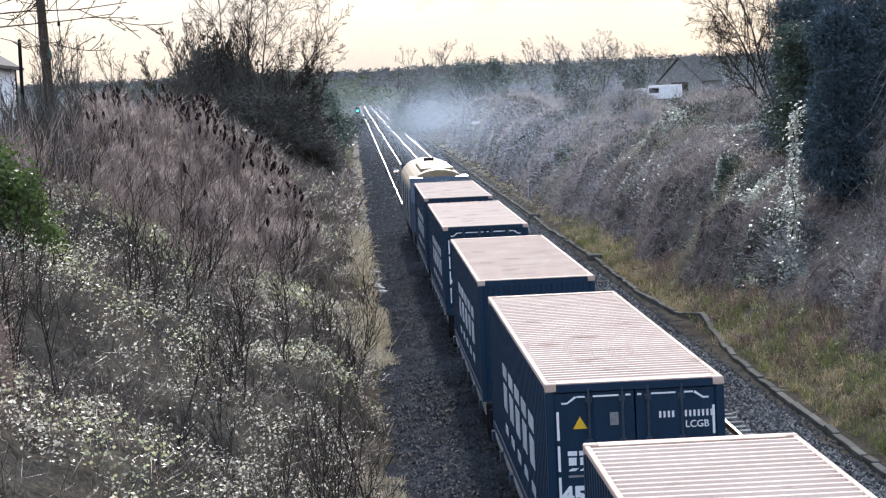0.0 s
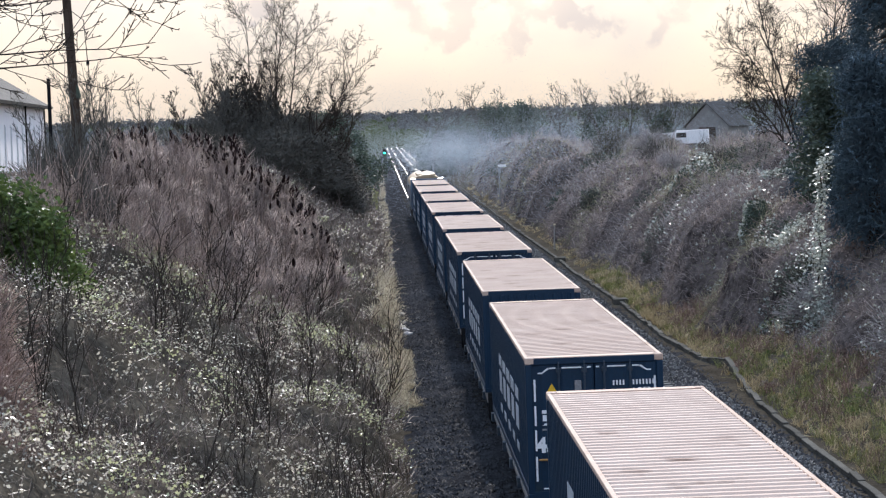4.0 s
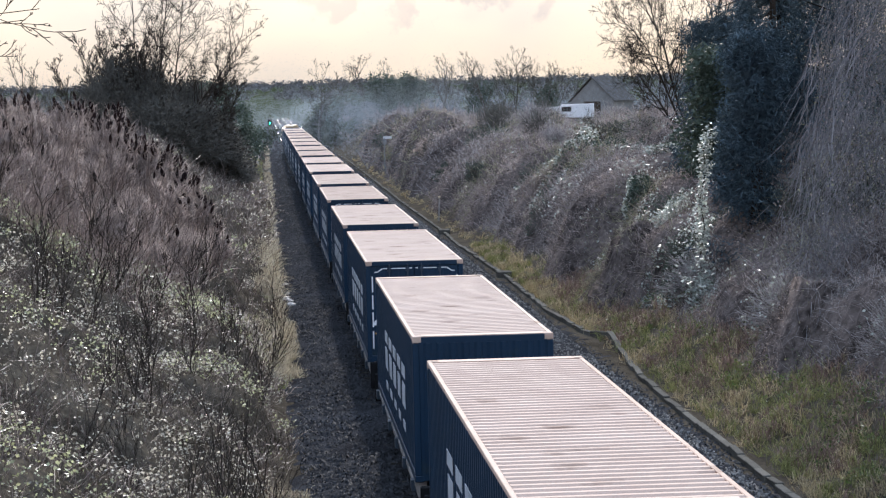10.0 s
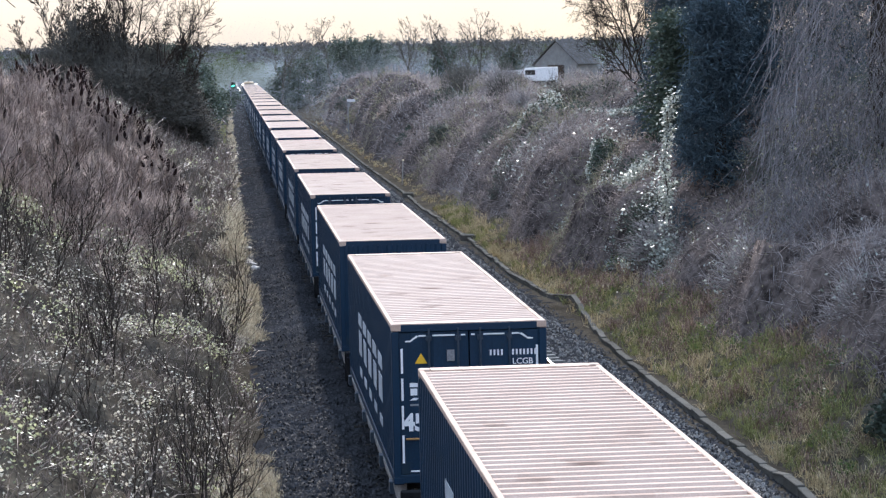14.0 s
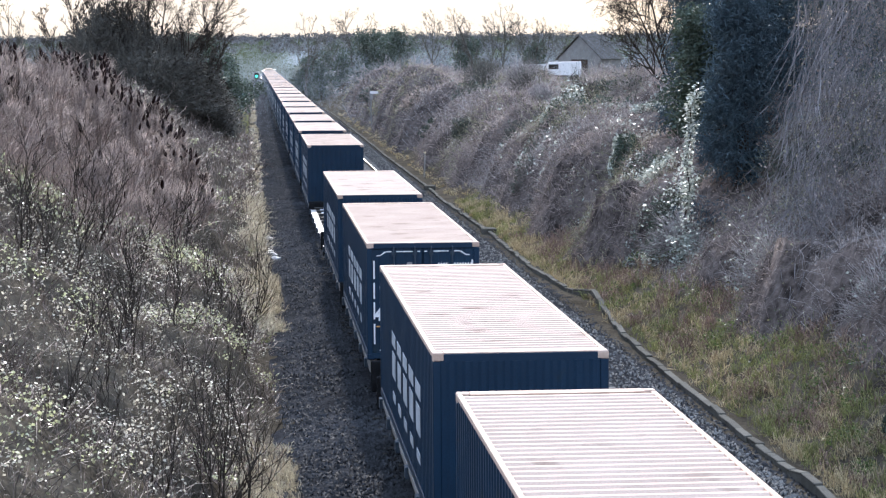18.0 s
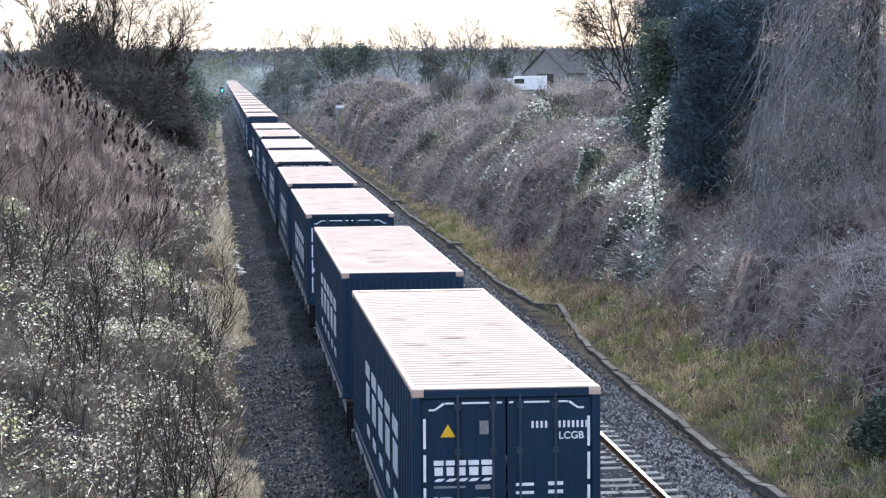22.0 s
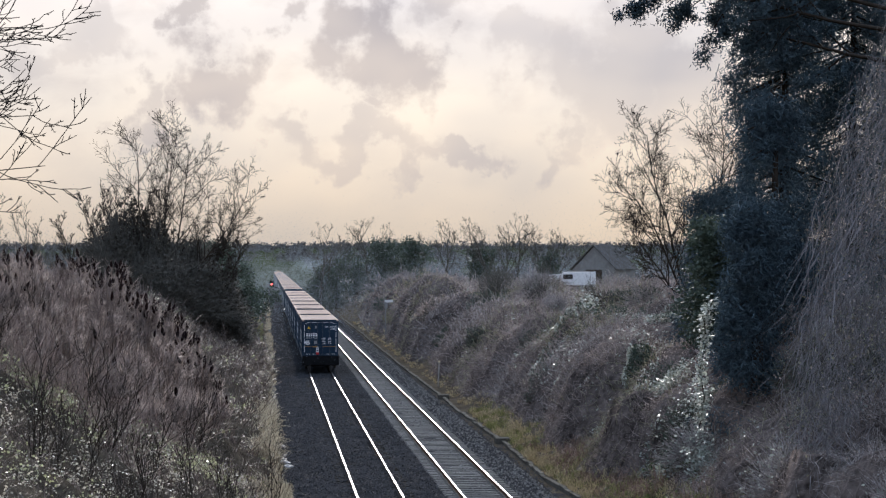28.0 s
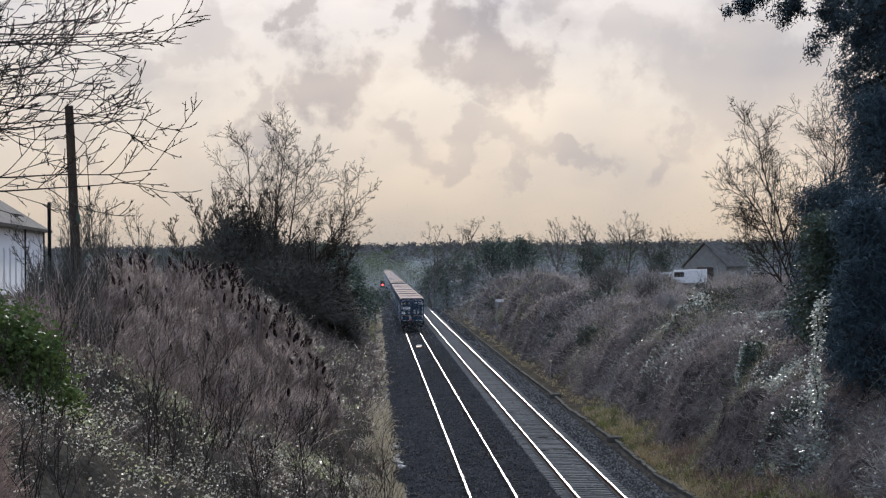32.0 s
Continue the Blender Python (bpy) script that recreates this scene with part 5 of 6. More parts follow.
def sumac_thicket():
    rng = np.random.default_rng(41)
    spots = [(-2.2, 91, 2.1), (-3.0, 90, 3.2), (-4.0, 91, 4.0), (-5.2, 90, 4.1), (-6.5, 91, 3.7), (-7.7, 90, 3.3), (-9.0, 91, 3.0), (-10.3, 90, 2.9),
             (-2.4, 86, 1.9), (-3.3, 85, 3.0), (-4.4, 86, 3.7), (-5.6, 85, 3.7), (-7.0, 86, 3.3), (-8.3, 85, 3.0), (-9.6, 86, 2.8),
             (-2.8, 80, 1.9), (-3.8, 81, 2.9), (-5.1, 80, 3.3), (-6.5, 81, 3.2), (-7.8, 80, 2.9), (-9.1, 81, 2.6),
             (-3.2, 76, 1.9), (-4.6, 75, 2.7), (-6.0, 76, 2.8), (-7.3, 75, 2.6), (-8.6, 75, 2.4), (-3.6, 71, 1.5), (-4.8, 70, 2.1), (-6.1, 71, 2.2), (-7.4, 70, 2.0),
             (-4.6, 88.5, 3.9), (-5.8, 93, 4.1), (-3.5, 93, 3.6), (-6.9, 94, 3.7)]
    for k, (x, y, tall) in enumerate(spots):
        x, y = x + rng.normal(0, 0.2), y + rng.normal(0, 0.6)
        sumac(pose(x, y, float(ground_z(x, y)), 0, 0, rng.uniform(0, 360)), 400 + k, tall, 1.0, 1.0 if y > 87 else 0.45 if y > 83 else 0.08)


sumac_thicket()


def crown_leaves(name, rng, centres, radius, per, size, material, parent, long=1.6, up=0.2, flat=1.0):
    """Leaf clumps round the given places."""
    n = len(centres) * per
    c = np.repeat(centres, per, 0) + rng.normal(0, 1, (n, 3)) * np.reshape(np.repeat(np.broadcast_to(radius, (len(centres),)), per), (-1, 1)) * np.array([[0.55, 0.55, 0.55 * flat]])
    return cloud(name, *leaves(rng, c, size * rng.uniform(0.6, 1.4, n), up, long), material, parent, kind="stuff")


def left_trees():
    # bare tree with a dense dark bush at its foot, on the left bank
    y = 168
    x = math.tan(radians(-2.45)) * y
    z = float(ground_z(x, y))
    for k, (dx, lean, h) in enumerate(((-0.4, -0.12, 12.0), (0.0, 0.03, 12.6), (0.3, 0.18, 11.6), (0.6, 0.42, 10.2), (0.9, 0.75, 8.2))):
        bare_tree("bare_tree", "tall leafless tree rising from a dark bush on the bank", pose(x + dx, y, z), 52 + k, h, 0.085, 3, thick=0.013, group="stems of the bare tree", spread=0.5, kids=(16, 9, 5), lift=0.08, shrink=0.42, start=0.3, aim=(lean, 0, 1), wander=0.09)
    for k, (dx, lean, h) in enumerate(((-4.9, -0.3, 6.6), (-4.2, -0.15, 7.4), (-3.5, -0.2, 7.9), (-2.8, 0.0, 8.0), (-2.2, -0.1, 8.2), (-1.5, 0.05, 8.0), (-3.9, 0.1, 7.2), (-0.6, 0.1, 7.6), (2.4, 0.35, 6.0), (3.4, 0.4, 5.2))):
        bare_tree("thorn_tree", "upright leafless thorn stems crowded with spiky twigs", pose(x + dx, y - 0.5, z), 152 + k, h, 0.06, 3, thick=0.017, group="thorn trees", spread=0.5, kids=(26, 9, 4), lift=0.2, shrink=0.3, start=0.3, aim=(lean, 0, 1), wander=0.08)
    for k, (dx, dy, r, h, n) in enumerate(((-2.4, 0, 4.2, 7.8, 22000), (0.6, 0, 4.6, 7.2, 22000), (3.6, 0.5, 3.4, 6.2, 12000), (0.6, -3, 4.8, 5.0, 9000), (-3.6, -1, 3.0, 6.0, 9000))):
        dome_bush("hawthorn", "dense dark leafless thorn bush under the bare tree", "thorn bushes", x + dx, y + dy, r, h, n, 0.023, M_THORN, 570 + k, 4500, M_THORN, 0.15, deep=0.1, sink=0.3)
    rng = np.random.default_rng(57)
    # lower bushes behind, towards the line
    for k, (xx, yy, h) in enumerate(((-2.4, 214, 4.2), (-3.4, 232, 5.0), (-1.6, 246, 3.6), (-6, 225, 5.5))):
        t = thing("evergreen_bush", "dark overgrown bush at the top of the bank", "bush", "bushes behind the tree", "", pose(xx, yy, float(ground_z(xx, yy))))
        c = np.stack([rng.normal(0, 1.1, 60), rng.normal(0, 1.0, 60), rng.uniform(0.2, 1, 60) ** 0.7 * h], 1)
        crown_leaves("leafage", rng, c, 0.7, 50, 0.17, M_IVY, t)
        part("stem", rod(bmesh.new(), (0, 0, -0.5), (0, 0, h * 0.7), 0.1, 7, 0.04), M_BARK, t)


left_trees()


def overhanging_tree():
    """The bare tree whose long branches reach in from the side and turn up at their tips."""
    rng = np.random.default_rng(61)
    x, y = -17.0, 62
    z = float(ground_z(x, y))
    t = thing("bare_tree", "leafless spreading tree with long upswept branches", "tree", "", "", pose(x, y, z))
    part("trunk", rod(bmesh.new(), (0, 0, -0.4), (0.3, 0, 9.5), 0.3, 10, 0.12), M_BARK, t)
    parts = []
    for k in range(38):
        h = 5.2 + 6.6 * k / 37
        reach = rng.uniform(6.0, 10.6) if k % 3 else rng.uniform(10.0, 12.2)
        s = branches(rng, (0.2, rng.normal(0, 0.6), h), (1, rng.normal(0, 0.22), rng.uniform(-0.16, 0.12)), reach, 0.045, 3, spread=0.45, kids=(12, 4, 2), lift=0.07, shrink=0.28, start=0.25, wander=0.06, steps=9)
        parts.append(s)
    P, Q, R0, R1, LV = (np.concatenate(v) for v in zip(*parts))
    for nm, sel in (("limb_work", LV == 0), ("crown", LV > 0)):
        cloud(nm, *tubes(P[sel], Q[sel], np.maximum(R0[sel], 0.014), np.maximum(R1[sel], 0.010), 4 if nm == "limb_work" else 3), M_BARK, t, kind="stuff")


overhanging_tree()


def hedge():
    rng = np.random.default_rng(71)
    t = thing("evergreen_shrub", "bright green evergreen shrub on the bank", "shrub", "", "", pose(-8.3, 50, float(ground_z(-8.3, 50))))
    n = 640
    u = unit(rng.normal(0, 1, (n, 3)))
    u[:, 2] = np.abs(u[:, 2])
    c = u * rng.uniform(0.55, 1.0, (n, 1)) * np.array([[2.1, 1.4, 2.45]]) + np.array([[-0.1, 0, 0.0]])
    crown_leaves("leafage", rng, c, 0.3, 50, 0.075, M_LAUREL, t)
    for k in range(5):
        part("stem", rod(bmesh.new(), (-1.0 + k * 0.4, 0, -0.6), (-1.2 + k * 0.5, 0, 1.6), 0.05, 6, 0.02), M_BARK, t)


hedge()
for k, (x, y, r, h) in enumerate(((-7.5, 43, 1.4, 1.7), (-6.8, 39, 1.3, 1.6), (-8.4, 46, 1.4, 1.8), (-6.0, 35, 1.1, 1.4), (-5.3, 31, 1.0, 1.2), (-7.6, 37, 1.2, 1.6))):
    dome_bush("leafless_bush", "reddish-brown leafless bush on the bank", "reddish bushes", x, y, r, h, 4600, 0.006, M_RUST, 740 + k)
for k, (x, y, r, h) in enumerate(((-9.4, 75, 1.5, 3.6), (-8.0, 66, 1.2, 2.5), (-11.6, 88, 1.6, 3.2), (-13.0, 92, 1.7, 3.4))):
    dome_bush("thorn_bush", "dark tangled thicket below the telegraph pole", "bank thorn bushes", x, y, r, h, 5500, 0.010, M_THORN, 77 + k)
for k, (x, y, h) in enumerate(((-12.6, 96, 5.2), (-11.4, 98, 4.2), (-10.3, 95, 4.8), (-9.4, 99, 4.0), (-13.6, 99, 4.6), (-8.8, 76, 4.6), (-9.8, 78, 5.2), (-8.2, 110, 4.4), (-10.8, 112, 4.8))):
    bare_tree("young_tree", "slender leafless young tree beside the telegraph pole", pose(x, y, float(ground_z(x, y))), 760 + k, h, 0.05, 3, thick=0.009, group="young trees by the pole", spread=0.45, kids=(12, 6, 3), lift=0.18, shrink=0.42, start=0.2, material=M_THORN)


def right_evergreens():
    rng = np.random.default_rng(81)
    # tall dark conifers at the top of the bank, their crowns grown together
    for x, y, h, w, n, low in ((20.9, 95, 15.5, 3.0, 1150, 0.04), (24.2, 97, 16.5, 3.4, 1150, 0.0), (18.9, 98, 6.2, 1.9, 380, 0.0), (27.5, 99, 16, 3.4, 700, 0.0), (15.7, 75.5, 7.2, 1.4, 460, 0.0), (17.2, 80, 10.0, 1.7, 520, 0.05)):
        z = float(ground_z(x, y))
        t = thing("conifer", "tall dark evergreen conifer with drooping sprays", "tree", "conifers", "", pose(x, y, z))
        part("trunk", rod(bmesh.new(), (0, 0, -0.5), (0.2, 0, h * 0.97), 0.3, 10, 0.05), M_BARK, t)
        f = low + (1 - low) * rng.random(n) ** 0.9
        a = rng.random(n) * 6.283
        rad = w * np.sqrt(rng.random(n)) * (1.02 - 0.55 * f) * (1 + 0.22 * np.sin(f * 23 + a * 2))
        c = np.stack([np.cos(a) * rad, np.sin(a) * rad, f * h], 1)
        c = c[np.sin(c[:, 0] * 2.1 + x) * np.sin(c[:, 2] * 1.5) + 0.55 * np.sin(c[:, 1] * 1.7 + c[:, 2]) < 0.5]
        hub = np.stack([c[:, 0] * 0.05, c[:, 1] * 0.05, c[:, 2] + 0.35 * np.hypot(c[:, 0], c[:, 1])], 1)
        s = np.arange(0, len(c), 5)
        cloud("branchwork", *tubes(hub[s], c[s], np.full(len(s), 0.05), np.full(len(s), 0.015), 4), M_BARK, t, kind="stuff")
        k = 46
        p = np.repeat(c, k, 0) + rng.normal(0, 0.25, (len(c) * k, 3)) * np.array([[1, 1, 0.8]])
        d = unit(rng.normal(0, 0.6, p.shape) + np.array([[0, 0, -0.5]]) + np.repeat(unit(c * np.array([[1, 1, 0]])), k, 0) * 0.4)
        cloud("sprays", *spikes(p, p + d * rng.uniform(0.12, 0.4, (len(p), 1)), rng.uniform(0.014, 0.028, len(p))), M_NEEDLE, t, kind="stuff")
    # an old pine behind, its boughs reaching out over the bank
    x, y = 25.8, 88
    z = float(ground_z(x, y))
    t = thing("pine", "old pine with long boughs of dark needle tufts", "tree", "", "", pose(x, y, z))
    part("trunk", rod(bmesh.new(), (0, 0, -0.5), (-0.6, 0, 13.5), 0.32, 10, 0.16), M_BARK, t)
    segs = []
    for hz, reach, up in ((10.6, 11.2, 0.06), (11.4, 12.0, 0.05), (11.9, 10.6, 0.02), (12.3, 12.3, 0.0), (12.8, 9.6, 0.08), (9.6, 8.4, -0.06), (13.2, 11.5, 0.06)):
        segs.append(branches(rng, (-0.5, rng.normal(0, 0.4), hz), (-1, rng.normal(0, 0.12), up), reach, 0.10, 2, spread=0.5, kids=(12, 5), lift=-0.015, shrink=0.26, start=0.32, wander=0.06, steps=8))
    P, Q, R0, R1, LV = (np.concatenate(v) for v in zip(*segs))
    cloud("branchwork", *tubes(P, Q, np.maximum(R0, 0.012), np.maximum(R1, 0.009), 4), M_BARK, t, kind="stuff")
    c = Q[(LV > 1) | ((LV == 1) & (rng.random(len(LV)) < 0.6))]
    p = np.repeat(c, 26, 0) + rng.normal(0, 0.13, (len(c) * 26, 3))
    d = unit(rng.normal(0, 1, p.shape))
    cloud("needle_mass", *spikes(p, p + d * rng.uniform(0.10, 0.24, (len(p), 1)), rng.uniform(0.018, 0.034, len(p))), M_NEEDLE, t, kind="stuff")
    # ivy column below it
    x, y = 17.4, 89
    z = float(ground_z(x, y))
    t = thing("ivy_column", "dense dark ivy smothering a tree stump, edges glinting", "ivy", "", "", pose(x, y, z))
    part("stump", rod(bmesh.new(), (0, 0, -0.5), (0.2, 0, 4.6), 0.3, 10, 0.18), M_BARK, t)
    c = np.stack([rng.normal(0, 0.62, 300), rng.normal(0, 0.6, 300), rng.uniform(-1.0, 5.6, 300)], 1)
    crown_leaves("leafage", rng, c, 0.45, 80, 0.10, M_IVY, t)
    # ivy with glints in its leaf colour, on a dead stem in front of the conifers, and trailing down the bank
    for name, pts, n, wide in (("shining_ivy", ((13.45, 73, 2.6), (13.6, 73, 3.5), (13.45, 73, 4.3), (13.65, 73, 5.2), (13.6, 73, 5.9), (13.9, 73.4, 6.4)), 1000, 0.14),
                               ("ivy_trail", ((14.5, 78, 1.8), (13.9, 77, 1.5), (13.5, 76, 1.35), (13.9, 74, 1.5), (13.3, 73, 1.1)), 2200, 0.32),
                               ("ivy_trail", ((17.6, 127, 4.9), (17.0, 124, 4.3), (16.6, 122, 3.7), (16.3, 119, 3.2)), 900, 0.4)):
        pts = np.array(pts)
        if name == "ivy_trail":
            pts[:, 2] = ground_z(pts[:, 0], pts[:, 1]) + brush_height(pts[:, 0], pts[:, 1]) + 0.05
        t = thing(name, "stem of ivy, its sun glints put into pale leaf colour", "ivy", "shining ivy", "", pose(*pts[0]))
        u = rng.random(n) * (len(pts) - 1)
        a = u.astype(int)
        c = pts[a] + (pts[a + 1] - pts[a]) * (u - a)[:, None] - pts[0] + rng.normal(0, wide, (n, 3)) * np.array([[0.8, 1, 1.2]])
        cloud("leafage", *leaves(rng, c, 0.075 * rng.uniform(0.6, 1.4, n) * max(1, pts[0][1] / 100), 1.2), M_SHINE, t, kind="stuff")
        cloud("stem", *loft(pts - pts[0], np.full(len(pts), 0.02)), M_BARK, t)
    # bare tree beside it
    x, y = 22.2, 122
    for k, (dx, lean, h) in enumerate(((-0.4, -0.5, 7.4), (-0.1, -0.24, 9.4), (0.2, -0.02, 10.2), (0.0, -0.95, 5.6), (0.5, 0.3, 9.0))):
        bare_tree("bare_tree", "leafless tree with upswept fine twigs on the bank top", pose(x + dx, y, float(ground_z(x, y))), 85 + k, h, 0.07, 3, thick=0.010, group="stems on the bank top", spread=0.55, kids=(20, 10, 6), lift=0.10, shrink=0.42, start=0.2, aim=(lean, 0, 1))
    # curtain of hanging climbers over the nearest trees
    t = thing("climber_curtain", "grey-brown hanging curtain of old climber stems over trees", "climber", "", "", pose(0, 0, 0))
    k, per = 300, 70
    yy = rng.uniform(58, 84, k)
    face = rng.uniform(0, 8.5, k)
    xx = 0.2205 * yy + 0.7 + face
    g = ground_z(xx, yy)
    top = np.clip(2.2 + face * 2.7, 0, 10.8)
    c = np.stack([xx, yy, g + rng.random(k) * top], 1)
    n = k * per
    p = np.repeat(c, per, 0) + rng.normal(0, 1, (n, 3)) * np.array([[0.36, 0.36, 1.0]])
    lean = np.repeat(rng.normal(-0.22, 0.3, k), per)
    d = unit(np.stack([lean + rng.normal(0, 0.38, n), rng.normal(-0.1, 0.4, n), np.full(n, -0.8)], 1))
    cloud("hanging_growth", *arches(rng, p, d, np.repeat(rng.uniform(0.35, 1.5, k), per) * rng.uniform(0.5, 1.2, n), rng.uniform(0.004, 0.0105, n), rng.uniform(-0.4, 1.1, n)), M_CURTAIN, t, kind="stuff")
    n = 170
    ys = rng.uniform(58, 84, n)
    xs = 0.2205 * ys + 0.5 + 3.2 * rng.random(n) ** 1.5
    tops = ground_z(xs, ys) + 2.5 + (xs - 0.2205 * ys) * 2.2 + rng.uniform(-1, 1.5, n)
    d = unit(np.stack([rng.normal(-0.25, 0.2, n), rng.normal(-0.2, 0.2, n), np.full(n, -0.9)], 1))
    cloud("hanging_strand_work", *arches(rng, np.stack([xs, ys, tops], 1), d, rng.uniform(1.2, 3.2, n), rng.uniform(0.008, 0.016, n), rng.uniform(0.0, 0.8, n)), M_CURTAIN, t, kind="stuff")
    for nm, m, cc in (("leafage", M_IVY, c[::3]), ("green_leafage", M_OLIVE, c[1::3]), ("withered_leafage", M_DEADLEAF, c[::2])):
        q = np.repeat(cc, 60, 0)
        q = q + rng.normal(0, 0.5, q.shape)
        cloud(nm, *leaves(rng, q, 0.045 * rng.uniform(0.6, 1.4, len(q))), m, t, kind="stuff")
    for k, (tx, ty, th) in enumerate(((19.5, 70, 9.5), (18.2, 62, 9.0), (21.5, 78, 11))):
        part("trunk", rod(bmesh.new(), (tx, ty, float(ground_z(tx, ty)) - 0.4), (tx + 0.4, ty, float(ground_z(tx, ty)) + th), 0.22, 9, 0.08), M_BARK, t)


right_evergreens()


def crest_bushes():
    """Rounded leafless thorn bushes along the far right bank."""
    rng = np.random.default_rng(87)
    for k, (x, y, r, h) in enumerate(((14.6, 205, 2.2, 3.2), (16.2, 222, 2.6, 3.8), (15.0, 240, 2.4, 3.6), (17.5, 250, 2.8, 4.2), (15.8, 268, 2.6, 3.6), (18.5, 190, 2.2, 3.0), (20.2, 176, 2.0, 2.6), (21, 215, 2.4, 3.0),
                                      (24, 240, 2.6, 3.2), (17.2, 290, 2.6, 3.8), (15.2, 305, 2.4, 3.4), (19.4, 165, 1.9, 2.4), (18.5, 150, 1.8, 2.4), (19, 135, 1.8, 2.4), (23.5, 200, 2.2, 2.6), (31, 210, 2.2, 2.4))):
        dome_bush("thorn_bush", "rounded grey leafless thorn bush on the bank", "bank thorn bushes", x, y, r, h, 2600, 0.016 * y / 200, M_THORN if k % 3 else M_TWIG_G, 870 + k)
    # nearer mounds: bramble, some of it leafy
    for k in range(16):
        x, y = rng.uniform(13.6, 25), 52 + 100 * rng.random() ** 0.9
        r = rng.uniform(0.9, 1.9)
        leafy = k % 2 == 0
        dome_bush("bramble_mound", "bramble mound hung with glinting ivy leaves" if leafy else "grey mound of leafless bramble on the bank", "bramble mounds", x, y, r, r * rng.uniform(0.9, 1.35), 1500, 0.013 * y / 85, M_TWIG_G if k % 4 else M_THORN, 900 + k, 1500 if leafy else 250, M_SHINE if k % 2 else M_IVY, 0.06)
    # rounder, darker bushes standing out of the thicket
    for k in range(30):
        y = 70 + 190 * rng.random() ** 1.2
        x = rng.uniform(13.0, 16.5 if y > 90 else 18.5) + (0.5 if y < 100 else 0)
        r = rng.uniform(1.0, 1.9) * min(1.4, max(0.85, y / 110))
        leaf = (M_DEADLEAF, M_OLIVE, M_IVY, M_IVY)[k % 4]
        t = dome_bush("bramble_bush", ("brown bramble bush on the bank", "olive-green bramble bush on the bank", "dark green ivy-grown bush on the bank", "dark green ivy-grown bush on the bank")[k % 4], "bramble bushes", x, y, r, r * rng.uniform(0.9, 1.3), 1700, 0.010 * max(1, y / 95), (M_THORN, M_PLUM, M_THORN)[k % 3], 1200 + k, 1500, leaf, 0.05 * max(1, y / 95))
        t.location.z += 0.45 * float(brush_height(np.array(x), np.array(y)))
    for k, (x, y, r, h, m) in enumerate(((13.7, 77, 0.9, 1.5, M_IVY), (14.6, 84, 1.0, 2.4, M_SHINE), (17.0, 123, 1.8, 2.2, M_IVY), (17.2, 196, 2.2, 2.2, M_OLIVE), (13.9, 179, 1.4, 1.4, M_IVY), (12.8, 44, 0.9, 1.2, M_IVY))):
        dome_bush("ivy_mound", "mound of ivy on the bank, glints put into some leaf colours", "ivy mounds", x, y, r, h, 700, 0.012 * y / 85, M_THORN, 960 + k, 4200, m, 0.065 * max(1, y / 110))


crest_bushes()


